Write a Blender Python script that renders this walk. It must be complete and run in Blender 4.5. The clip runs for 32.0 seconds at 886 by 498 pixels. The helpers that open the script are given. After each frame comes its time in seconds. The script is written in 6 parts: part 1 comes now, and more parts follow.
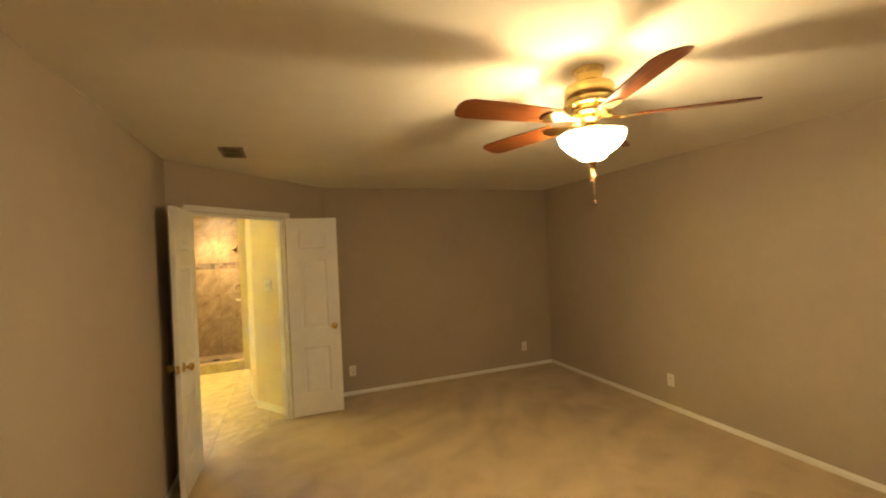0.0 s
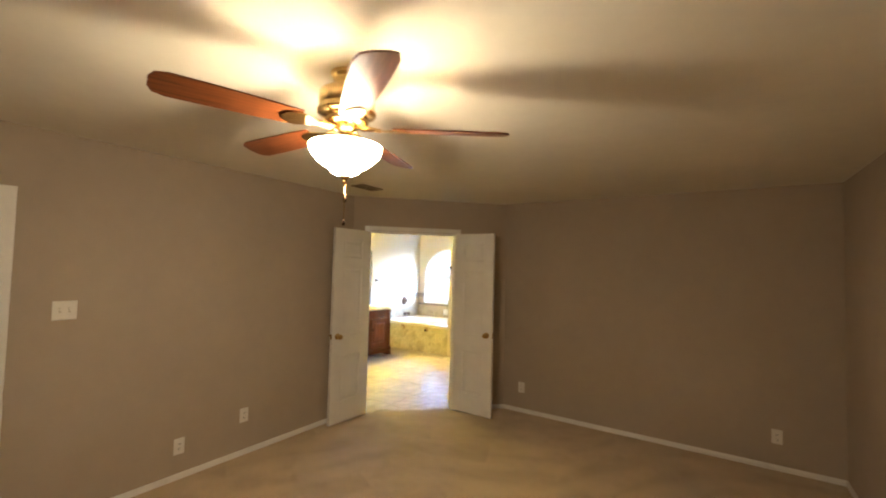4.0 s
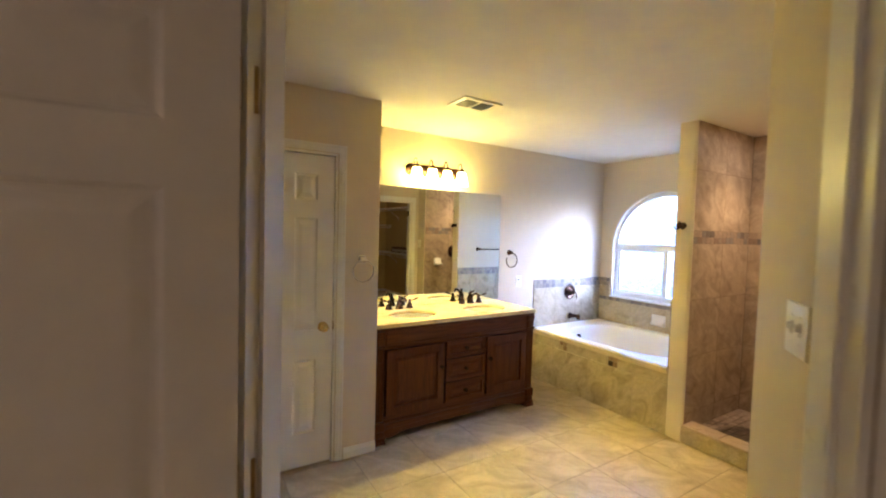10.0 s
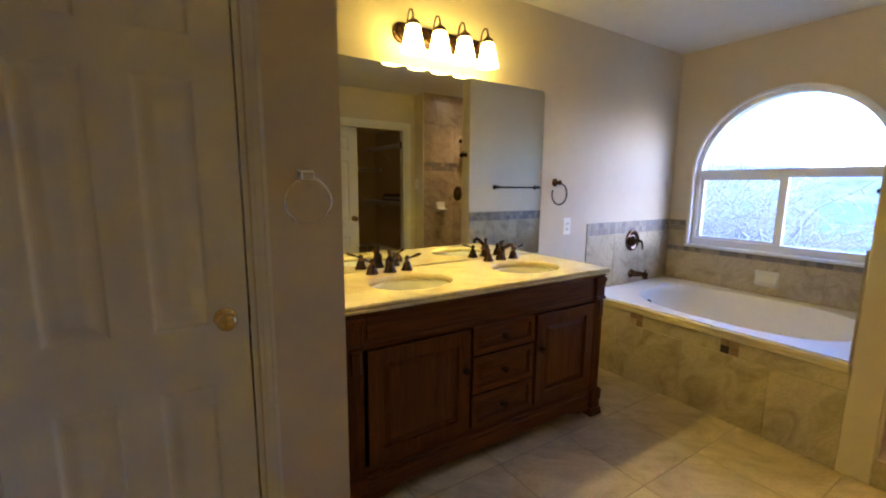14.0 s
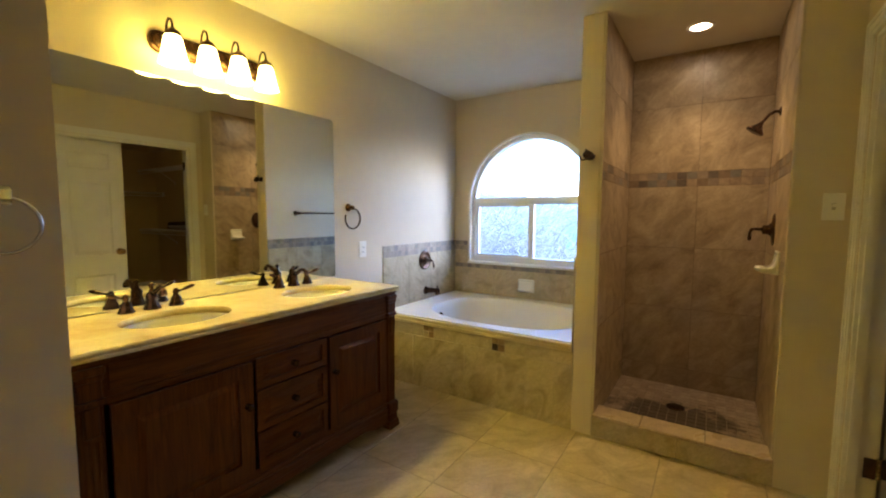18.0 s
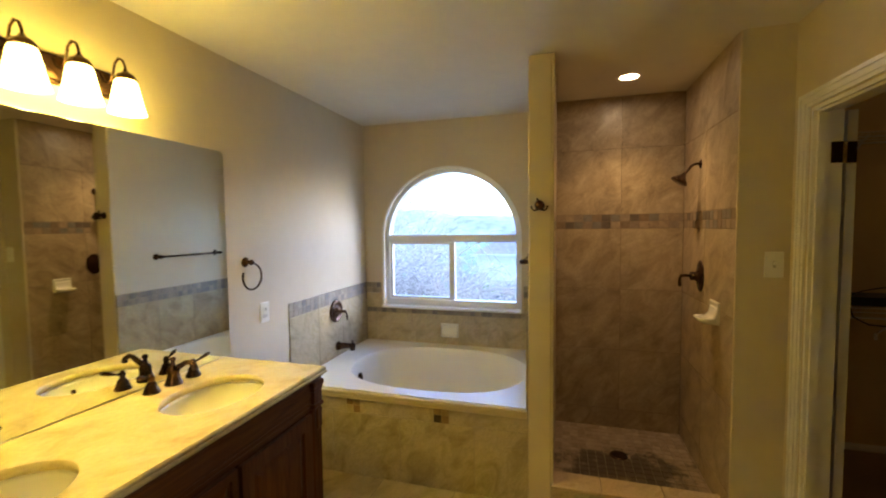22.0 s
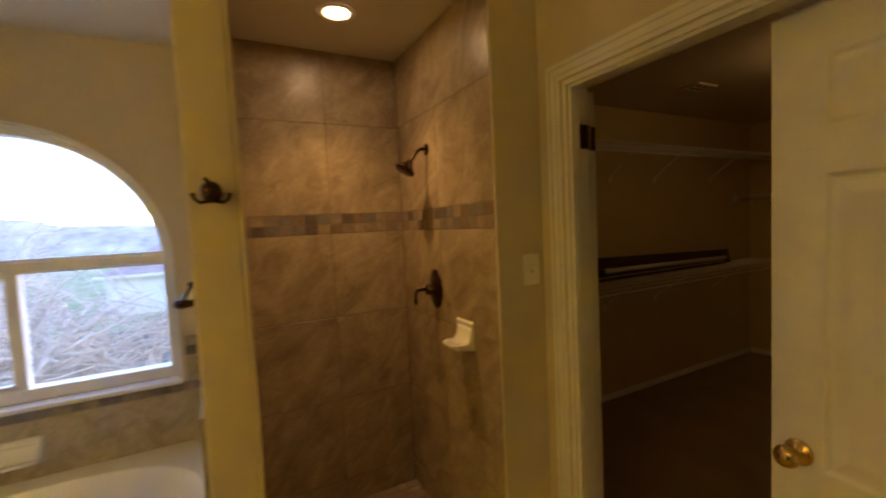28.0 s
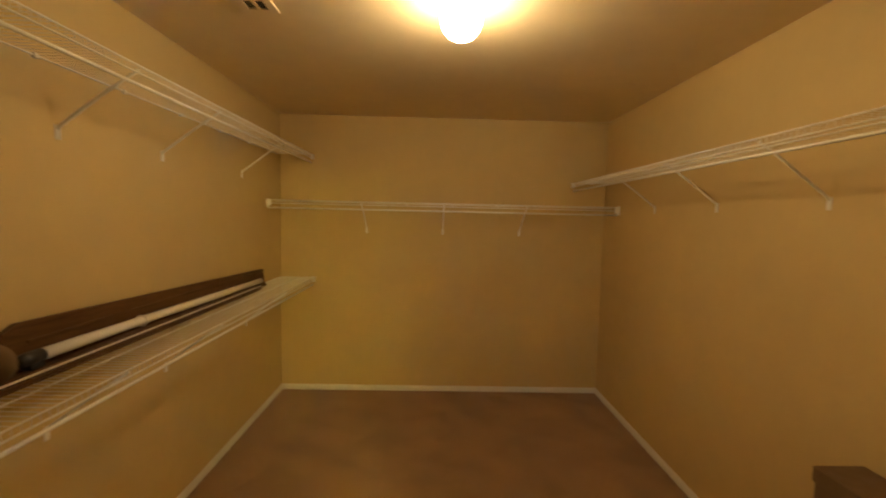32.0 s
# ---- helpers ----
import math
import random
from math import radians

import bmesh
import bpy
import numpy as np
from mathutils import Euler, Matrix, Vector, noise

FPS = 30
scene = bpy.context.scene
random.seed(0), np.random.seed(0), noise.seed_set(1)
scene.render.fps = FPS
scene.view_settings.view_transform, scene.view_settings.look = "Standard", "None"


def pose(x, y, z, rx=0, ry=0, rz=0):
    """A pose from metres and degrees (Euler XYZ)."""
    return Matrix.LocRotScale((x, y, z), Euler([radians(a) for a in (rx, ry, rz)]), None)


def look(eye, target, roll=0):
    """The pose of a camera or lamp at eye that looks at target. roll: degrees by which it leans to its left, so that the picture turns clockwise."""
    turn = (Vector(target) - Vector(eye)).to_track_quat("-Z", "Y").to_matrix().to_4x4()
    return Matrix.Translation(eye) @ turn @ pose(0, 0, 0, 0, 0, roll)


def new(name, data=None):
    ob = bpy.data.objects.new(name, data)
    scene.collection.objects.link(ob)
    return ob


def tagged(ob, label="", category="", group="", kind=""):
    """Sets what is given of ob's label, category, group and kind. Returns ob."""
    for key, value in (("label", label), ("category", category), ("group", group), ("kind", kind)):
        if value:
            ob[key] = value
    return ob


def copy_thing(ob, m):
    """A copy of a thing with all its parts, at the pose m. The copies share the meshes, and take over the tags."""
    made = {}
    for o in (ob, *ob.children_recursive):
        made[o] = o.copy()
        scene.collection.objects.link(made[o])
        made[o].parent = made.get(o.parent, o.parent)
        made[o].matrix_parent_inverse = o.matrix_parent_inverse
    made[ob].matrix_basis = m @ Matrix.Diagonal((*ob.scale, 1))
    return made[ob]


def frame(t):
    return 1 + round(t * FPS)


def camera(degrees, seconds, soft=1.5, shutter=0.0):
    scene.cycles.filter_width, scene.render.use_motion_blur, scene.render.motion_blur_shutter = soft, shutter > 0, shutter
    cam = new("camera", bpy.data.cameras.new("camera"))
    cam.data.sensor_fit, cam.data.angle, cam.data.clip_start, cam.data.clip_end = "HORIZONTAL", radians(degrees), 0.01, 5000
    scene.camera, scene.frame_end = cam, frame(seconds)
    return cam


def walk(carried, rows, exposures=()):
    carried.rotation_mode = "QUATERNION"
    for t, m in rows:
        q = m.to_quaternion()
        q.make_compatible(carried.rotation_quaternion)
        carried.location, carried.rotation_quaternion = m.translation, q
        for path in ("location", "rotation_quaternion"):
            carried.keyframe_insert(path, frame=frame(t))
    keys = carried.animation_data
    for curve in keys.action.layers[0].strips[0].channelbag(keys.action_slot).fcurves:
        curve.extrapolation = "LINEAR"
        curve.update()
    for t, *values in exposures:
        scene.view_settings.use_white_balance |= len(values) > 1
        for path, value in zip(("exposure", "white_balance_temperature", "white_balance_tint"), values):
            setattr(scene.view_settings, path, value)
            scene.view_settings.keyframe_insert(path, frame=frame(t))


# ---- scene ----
cam = camera(93.7, 32.0, soft=2.0, shutter=0.4)
PATH = [
    (0, (3.156, -0.974, 1.646), (3.862, 0.898, 1.655), -2.7),
    (0.5, (3.458, -1.065, 1.654), (4.12, 0.822, 1.707), -3.7),
    (1, (3.754, -1.154, 1.682), (4.21, 0.793, 1.718), -1.5),
    (1.5, (4.084, -1.199, 1.693), (4.274, 0.788, 1.817), 0.4),
    (2, (4.436, -1.251, 1.71), (4.326, 0.739, 1.875), 2.0),
    (2.5, (4.783, -1.199, 1.7), (4.401, 0.762, 1.803), 2.1),
    (4.5, (5.966, -0.293, 1.621), (4.687, 1.244, 1.672), 0.6),
    (5, (6.083, 0.078, 1.555), (4.655, 1.479, 1.537), -0.9),
    (5.5, (6.008, 0.448, 1.511), (4.428, 1.674, 1.511), -0.7),
    (6, (5.869, 0.8, 1.501), (4.198, 1.897, 1.492), -0.4),
    (6.5, (5.661, 1.108, 1.488), (3.913, 2.08, 1.478), -0.1),
    (7, (5.381, 1.403, 1.51), (3.636, 2.38, 1.491), 0.4),
    (7.5, (5.074, 1.727, 1.525), (3.38, 2.789, 1.473), -0.1),
    (8, (4.736, 1.988, 1.562), (3.059, 3.078, 1.528), -0.5),
    (8.5, (4.371, 2.25, 1.555), (2.646, 3.261, 1.515), 0.0),
    (9, (3.984, 2.4, 1.558), (2.205, 3.314, 1.537), 0.5),
    (9.5, (3.627, 2.592, 1.551), (1.876, 3.555, 1.473), 0.2),
    (10, (3.316, 2.763, 1.557), (1.617, 3.815, 1.475), 1.6),
    (10.5, (3.034, 2.889, 1.555), (1.349, 3.966, 1.505), -0.1),
    (11, (2.806, 3.048, 1.55), (1.128, 4.134, 1.5), 0.4),
    (11.5, (2.587, 3.188, 1.545), (0.867, 4.208, 1.493), -0.3),
    (12, (2.345, 3.275, 1.537), (0.585, 4.223, 1.496), -0.4),
    (12.5, (2.17, 3.347, 1.514), (0.363, 4.2, 1.419), 0.5),
    (13, (2.071, 3.402, 1.414), (0.305, 4.326, 1.25), 0.7),
    (13.5, (2.024, 3.413, 1.342), (0.306, 4.403, 1.08), 0.5),
    (15.5, (2.107, 3.448, 1.32), (0.635, 4.78, 1.076), 0.7),
    (16, (2.111, 3.448, 1.318), (0.726, 4.875, 1.103), 0.9),
    (16.5, (2.138, 3.465, 1.311), (0.821, 4.954, 1.101), 0.5),
    (17, (2.161, 3.475, 1.302), (0.918, 5.029, 1.104), 0.4),
    (17.5, (2.172, 3.489, 1.308), (1.012, 5.107, 1.118), 0.1),
    (18, (2.196, 3.499, 1.311), (1.109, 5.17, 1.149), 0.3),
    (18.5, (2.221, 3.509, 1.311), (1.22, 5.234, 1.159), 0.1),
    (19, (2.239, 3.519, 1.316), (1.321, 5.29, 1.174), -0.2),
    (19.5, (2.24, 3.532, 1.322), (1.402, 5.342, 1.177), -0.4),
    (20, (2.21, 3.55, 1.336), (1.422, 5.382, 1.187), -1.1),
    (20.5, (2.176, 3.607, 1.409), (1.415, 5.45, 1.257), -1.6),
    (21, (2.11, 3.665, 1.498), (1.392, 5.523, 1.324), -0.9),
    (21.5, (1.915, 3.675, 1.55), (1.276, 5.565, 1.412), -0.2),
    (22, (1.696, 3.723, 1.549), (1.142, 5.642, 1.441), -0.6),
    (22.5, (1.511, 3.853, 1.525), (1.195, 5.824, 1.414), -1.3),
    (23, (1.356, 3.902, 1.473), (1.017, 5.864, 1.294), -1.2),
    (23.5, (1.283, 3.911, 1.444), (1.091, 5.88, 1.154), -1.5),
    (24, (1.256, 3.905, 1.427), (1.114, 5.883, 1.172), -0.9),
    (24.5, (1.256, 3.908, 1.414), (1.129, 5.886, 1.144), -1.0),
    (26.5, (1.337, 4.114, 1.53), (1.33, 6.107, 1.375), -2.6),
    (27, (1.42, 4.288, 1.552), (1.566, 6.28, 1.424), -2.2),
    (27.5, (1.478, 4.516, 1.546), (1.985, 6.448, 1.438), -1.7),
    (28, (1.596, 4.737, 1.546), (2.527, 6.503, 1.426), -2.7),
    (28.5, (1.775, 4.943, 1.549), (3.01, 6.515, 1.5), -2.2),
    (29, (1.951, 5.145, 1.56), (3.395, 6.528, 1.509), -0.5),
    (29.5, (2.126, 5.33, 1.583), (3.816, 6.396, 1.521), -1.1),
    (30, (2.358, 5.486, 1.606), (4.183, 6.304, 1.594), -0.5),
    (30.5, (2.564, 5.639, 1.605), (4.432, 6.352, 1.602), 0.1),
    (31, (2.738, 5.746, 1.597), (4.686, 6.197, 1.573), -0.4),
    (31.5, (2.858, 5.787, 1.571), (4.842, 6.018, 1.476), -0.5),
    (32, (2.915, 5.789, 1.575), (4.909, 5.746, 1.426), 1.3),
]
EXPOSURES = [(0, 6.2, 7900, 11), (1, 6.15, 7300, 11), (2, 6.05, 6600, 13), (2.5, 5.95, 6300, 14), (4.5, 6.0, 6100, 16), (6, 5.86, 5580, 21), (8, 5.8, 5420, 25), (9, 5.43, 5550, 28), (10, 5.03, 5900, 31), (11, 4.5, 6500, 33), (12, 4.15, 6400, 32), (13, 4.0, 6350, 32), (16, 3.8, 6600, 24), (18, 3.95, 6800, 21), (20, 3.97, 7350, 21), (22, 3.8, 7500, 22), (23, 3.53, 7700, 23), (24, 3.43, 7750, 23), (27, 3.35, 9000, 26), (28, 3.44, 9700, 31), (29, 4.05, 10300, 29), (30, 4.84, 8900, 29), (31, 5.72, 7850, 25), (32, 6.95, 7000, 17)]
walk(cam, [(t, look(eye, target, roll)) for t, eye, target, roll in PATH], EXPOSURES)
SKY, FAN_UP, SHOWER, SHADES, BOWL, GLOBE = 0.135, 0.38, 1.9, 1.7, 2.2, 0.74

# ---- world and lamps ----
H = 2.44
world = bpy.data.worlds.new("world")
scene.world = world
world.use_nodes = True
wn = world.node_tree
sky = wn.nodes.new("ShaderNodeTexSky")
sky.sky_type, sky.sun_disc = "NISHITA", False
sky.sun_elevation, sky.sun_rotation, sky.dust_density = radians(20), radians(46), 0.5
sky.ozone_density = 8.0
wn.nodes["Background"].inputs["Strength"].default_value = SKY
wn.links.new(sky.outputs[0], wn.nodes["Background"].inputs[0])

sun = new("sun", bpy.data.lights.new("sun", "SUN"))
sun.data.energy, sun.data.angle, sun.data.color = 0.03, radians(42), (0.28, 0.44, 1.0)
sun.matrix_world = look((0, 0, 30), (-7.2, -7.0, 26.4))


def lamp(name, kind, place, power, colour, **more):
    ob = new(name, bpy.data.lights.new(name, kind))
    ob.location = place
    ob.data.energy, ob.data.color = power, colour
    for key, value in more.items():
        if key == "radius":
            ob.data.shadow_soft_size = value
        if key == "cone":
            ob.data.spot_size, ob.data.spot_blend = radians(value), 0.8
    return ob


lamp("fan_bulb", "POINT", (4.48, 0.55, 2.112), FAN_UP, (1.0, 0.80, 0.48), radius=0.03)
lamp("shower_bulb", "SPOT", (2.075, 6.49, 2.415), SHOWER, (1.0, 0.74, 0.38), radius=0.04, cone=104)

# ---- materials ----


def node_mat(name):
    m = bpy.data.materials.new(name)
    m.use_nodes = True
    return m, m.node_tree, m.node_tree.nodes["Principled BSDF"]


def tex_coords(nt, per_object=False):
    co = nt.nodes.new("ShaderNodeTexCoord")
    if not per_object:
        geo = nt.nodes.new("ShaderNodeNewGeometry")
        return geo.outputs["Position"]
    info = nt.nodes.new("ShaderNodeObjectInfo")
    mul = nt.nodes.new("ShaderNodeMath")
    mul.operation = "MULTIPLY"
    mul.inputs[1].default_value = 37.0
    nt.links.new(info.outputs["Random"], mul.inputs[0])
    add = nt.nodes.new("ShaderNodeVectorMath")
    add.operation = "ADD"
    nt.links.new(co.outputs["Object"], add.inputs[0])
    nt.links.new(mul.outputs[0], add.inputs[1])
    return add.outputs[0]


def noise_tex(nt, vec, scale, detail=4.0, rough=0.6, distort=0.0):
    n = nt.nodes.new("ShaderNodeTexNoise")
    n.inputs["Scale"].default_value, n.inputs["Detail"].default_value = scale, detail
    n.inputs["Roughness"].default_value, n.inputs["Distortion"].default_value = rough, distort
    nt.links.new(vec, n.inputs["Vector"])
    return n.outputs[0]


def ramp(nt, fac, stops):
    r = nt.nodes.new("ShaderNodeValToRGB")
    e = r.color_ramp.elements
    while len(e) < len(stops):
        e.new(0.5)
    for i, (p, c) in enumerate(stops):
        e[i].position, e[i].color = p, (*c, 1.0)
    nt.links.new(fac, r.inputs[0])
    return r.outputs[0]


def mix(nt, fac, a, b, mode="MIX"):
    m = nt.nodes.new("ShaderNodeMix")
    m.data_type, m.blend_type = "RGBA", mode
    for sock, v in ((m.inputs[0], fac), (m.inputs[6], a), (m.inputs[7], b)):
        if isinstance(v, (int, float)):
            sock.default_value = v
        elif isinstance(v, tuple):
            sock.default_value = (*v, 1.0)
        else:
            nt.links.new(v, sock)
    return m.outputs[2]


def bump(nt, bsdf, height, strength, dist):
    b = nt.nodes.new("ShaderNodeBump")
    b.inputs["Strength"].default_value, b.inputs["Distance"].default_value = strength, dist
    nt.links.new(height, b.inputs["Height"])
    nt.links.new(b.outputs[0], bsdf.inputs["Normal"])


def shade_of(c, k):
    return tuple(min(1.0, v * k) for v in c)


def plain(name, base, rough=0.5, metal=0.0, vary=0.1, scale=6.0, grain=0.0, grain_scale=200.0, coat=0.0, per_object=False):
    """Base colour that varies softly, worn gloss and a fine relief."""
    m, nt, b = node_mat(name)
    vec = tex_coords(nt, per_object)
    big = noise_tex(nt, vec, scale, 5.0)
    col = ramp(nt, big, [(0.3, shade_of(base, 1 - vary)), (0.7, shade_of(base, 1 + vary))])
    nt.links.new(col, b.inputs["Base Color"])
    rr = ramp(nt, noise_tex(nt, vec, scale * 3.1, 3.0), [(0.3, (rough * 0.85,) * 3), (0.7, (min(1.0, rough * 1.15),) * 3)])
    nt.links.new(rr, b.inputs["Roughness"])
    b.inputs["Metallic"].default_value = metal
    b.inputs["Coat Weight"].default_value = coat
    if grain:
        bump(nt, b, noise_tex(nt, vec, grain_scale, 3.0), grain, 0.002)
    return m


def paint(name, base, rough=0.75):
    """Rolled wall paint with orange-peel relief, faint scuffs and roller marks."""
    m, nt, b = node_mat(name)
    vec = tex_coords(nt)
    big = noise_tex(nt, vec, 1.1, 4.0)
    mid = noise_tex(nt, vec, 9.0, 5.0)
    c1 = ramp(nt, big, [(0.3, shade_of(base, 0.95)), (0.7, shade_of(base, 1.04))])
    c2 = mix(nt, 0.12, c1, ramp(nt, mid, [(0.35, shade_of(base, 0.85)), (0.65, shade_of(base, 1.1))]))
    nt.links.new(c2, b.inputs["Base Color"])
    b.inputs["Roughness"].default_value = rough
    b.inputs["Specular IOR Level"].default_value = 0.35
    bump(nt, b, noise_tex(nt, vec, 130.0, 2.0), 0.25, 0.0012)
    return m


def stone_tile(name, light, mid, dark, rough=0.35, scale=3.2, veins=0.28):
    """Glazed travertine-look tile: cloudy patches and thin darker veins."""
    m, nt, b = node_mat(name)
    turn = nt.nodes.new("ShaderNodeMapping")
    turn.inputs["Rotation"].default_value = (radians(42), radians(38), radians(25))
    nt.links.new(tex_coords(nt, True), turn.inputs[0])
    squash = nt.nodes.new("ShaderNodeMapping")
    squash.inputs["Scale"].default_value = (1.0, 1.0, 1.9)
    nt.links.new(turn.outputs[0], squash.inputs[0])
    vec = squash.outputs[0]
    cloud = noise_tex(nt, vec, scale, 8.0, 0.62, 1.1)
    base = ramp(nt, cloud, [(0.30, dark), (0.47, mid), (0.66, light)])
    vein = noise_tex(nt, vec, scale * 1.7, 9.0, 0.7, 2.2)
    vmask = ramp(nt, vein, [(0.47, (0.0,) * 3), (0.50, (1.0,) * 3), (0.53, (0.0,) * 3)])
    half = nt.nodes.new("ShaderNodeMath")
    half.operation = "MULTIPLY"
    half.inputs[1].default_value = veins
    nt.links.new(vmask, half.inputs[0])
    col = mix(nt, half.outputs[0], base, shade_of(dark, 0.7))
    fine = ramp(nt, noise_tex(nt, vec, 60.0, 4.0), [(0.3, (0.9,) * 3), (0.7, (1.06,) * 3)])
    col = mix(nt, 1.0, col, fine, "MULTIPLY")
    nt.links.new(col, b.inputs["Base Color"])
    nt.links.new(ramp(nt, cloud, [(0.3, (rough * 1.2,) * 3), (0.7, (rough * 0.8,) * 3)]), b.inputs["Roughness"])
    bump(nt, b, noise_tex(nt, vec, 25.0, 5.0), 0.12, 0.002)
    return m


def mosaic_mat(name, colours, rough=0.4):
    m, nt, b = node_mat(name)
    info = nt.nodes.new("ShaderNodeObjectInfo")
    vec = tex_coords(nt, True)
    r = nt.nodes.new("ShaderNodeValToRGB")
    r.color_ramp.interpolation = "CONSTANT"
    e = r.color_ramp.elements
    while len(e) < len(colours):
        e.new(0.5)
    for i, c in enumerate(colours):
        e[i].position, e[i].color = i / len(colours), (*c, 1.0)
    nt.links.new(info.outputs["Random"], r.inputs[0])
    cloud = ramp(nt, noise_tex(nt, vec, 30.0, 5.0), [(0.3, (0.75,) * 3), (0.7, (1.15,) * 3)])
    nt.links.new(mix(nt, 1.0, r.outputs[0], cloud, "MULTIPLY"), b.inputs["Base Color"])
    b.inputs["Roughness"].default_value = rough
    bump(nt, b, noise_tex(nt, vec, 80.0, 4.0), 0.2, 0.001)
    return m


def stain(m, centre, reach, colour):
    """Spreads an irregular dark stain over a material round a place on the floor."""
    nt = m.node_tree
    b = nt.nodes["Principled BSDF"]
    old = b.inputs["Base Color"].links[0].from_socket
    geo = nt.nodes.new("ShaderNodeNewGeometry").outputs["Position"]
    mp = nt.nodes.new("ShaderNodeMapping")
    mp.inputs["Location"].default_value = [-c / r for c, r in zip(centre, reach)]
    mp.inputs["Scale"].default_value = [1 / r for r in reach]
    nt.links.new(geo, mp.inputs[0])
    far = nt.nodes.new("ShaderNodeVectorMath")
    far.operation = "LENGTH"
    nt.links.new(mp.outputs[0], far.inputs[0])
    spread = calc(nt, "SUBTRACT", calc(nt, "MULTIPLY", noise_tex(nt, geo, 9.0, 6.0, 0.65), 2.2), far.outputs["Value"])
    mask = ramp(nt, spread, [(0.18, (0.0,) * 3), (0.50, (0.85,) * 3)])
    nt.links.new(mix(nt, mask, old, colour), b.inputs["Base Color"])
    return m


def calc(nt, op, a, c=0.0):
    """One step of arithmetic between sockets or numbers."""
    n = nt.nodes.new("ShaderNodeMath")
    n.operation = op
    for sock, v in ((n.inputs[0], a), (n.inputs[1], c)):
        if isinstance(v, (int, float)):
            sock.default_value = v
        else:
            nt.links.new(v, sock)
    return n.outputs[0]


def carpet_mat(name, base):
    """Cut-pile carpet: tuft relief, soft mottling and the swaths left by a vacuum cleaner."""
    m, nt, b = node_mat(name)
    vec = tex_coords(nt)
    bend = nt.nodes.new("ShaderNodeTexNoise")
    bend.inputs["Scale"].default_value, bend.inputs["Detail"].default_value = 1.8, 4.0
    nt.links.new(vec, bend.inputs["Vector"])
    sway = nt.nodes.new("ShaderNodeVectorMath")
    sway.operation = "MULTIPLY_ADD"
    sway.inputs[1].default_value = (0.10, 0.10, 0.0)
    nt.links.new(bend.outputs["Color"], sway.inputs[0])
    nt.links.new(vec, sway.inputs[2])

    def strokes(turn, wide, long):
        """Pointed swaths side by side: 1 where the pile leans one way, 0 where it leans the other."""
        mp = nt.nodes.new("ShaderNodeMapping")
        mp.inputs["Rotation"].default_value = (0, 0, radians(turn))
        nt.links.new(sway.outputs[0], mp.inputs[0])
        sep = nt.nodes.new("ShaderNodeSeparateXYZ")
        nt.links.new(mp.outputs[0], sep.inputs[0])
        v = calc(nt, "DIVIDE", sep.outputs[1], wide)
        row = calc(nt, "FLOOR", v)
        across = calc(nt, "MULTIPLY", calc(nt, "ABSOLUTE", calc(nt, "SUBTRACT", calc(nt, "FRACT", v), 0.5)), 2.0)
        u = calc(nt, "ADD", calc(nt, "DIVIDE", sep.outputs[0], long), calc(nt, "MULTIPLY", row, 0.377))
        along = calc(nt, "FRACT", u)
        lean = ramp(nt, calc(nt, "ADD", calc(nt, "SUBTRACT", across, along), 0.5), [(0.18, (0.0,) * 3), (0.80, (1.0,) * 3)])
        return lean

    zone = ramp(nt, noise_tex(nt, vec, 0.55, 2.0), [(0.47, (0.0,) * 3), (0.53, (1.0,) * 3)])
    lean = mix(nt, zone, strokes(-62, 0.34, 1.25), strokes(-24, 0.38, 1.5))
    soft = ramp(nt, noise_tex(nt, sway.outputs[0], 3.5, 5.0, 0.65), [(0.30, (0.0,) * 3), (0.70, (1.0,) * 3)])
    worn = ramp(nt, noise_tex(nt, vec, 1.3, 3.0), [(0.38, (0.25,) * 3), (0.58, (0.75,) * 3)])
    swath = ramp(nt, mix(nt, worn, lean, soft), [(0.14, (0.84,) * 3), (0.45, (0.96,) * 3), (0.88, (1.03,) * 3)])
    mott = ramp(nt, noise_tex(nt, vec, 2.2, 6.0), [(0.3, shade_of(base, 0.86)), (0.7, shade_of(base, 1.1))])
    tuft = noise_tex(nt, vec, 260.0, 3.0)
    col = mix(nt, 1.0, mott, swath, "MULTIPLY")
    col = mix(nt, 1.0, col, ramp(nt, tuft, [(0.3, (0.7,) * 3), (0.7, (1.2,) * 3)]), "MULTIPLY")
    nt.links.new(col, b.inputs["Base Color"])
    b.inputs["Roughness"].default_value = 0.95
    b.inputs["Specular IOR Level"].default_value = 0.1
    b.inputs["Sheen Weight"].default_value = 0.25
    bump(nt, b, tuft, 0.7, 0.006)
    return m


def wood_mat(name, light, dark, rough=0.3, axis=2, scale=1.0):
    m, nt, b = node_mat(name)
    vec = tex_coords(nt, True)
    mp = nt.nodes.new("ShaderNodeMapping")
    sc = [22.0 * scale] * 3
    sc[axis] = 1.6 * scale
    mp.inputs["Scale"].default_value = sc
    nt.links.new(vec, mp.inputs[0])
    n = noise_tex(nt, mp.outputs[0], 2.0, 7.0, 0.65, 1.2)
    col = ramp(nt, n, [(0.3, dark), (0.68, light)])
    nt.links.new(col, b.inputs["Base Color"])
    nt.links.new(ramp(nt, n, [(0.3, (rough * 1.3,) * 3), (0.7, (rough * 0.9,) * 3)]), b.inputs["Roughness"])
    b.inputs["Coat Weight"].default_value = 0.03
    b.inputs["Specular IOR Level"].default_value = 0.2
    b.inputs["Coat Roughness"].default_value = 0.2
    bump(nt, b, n, 0.08, 0.001)
    return m


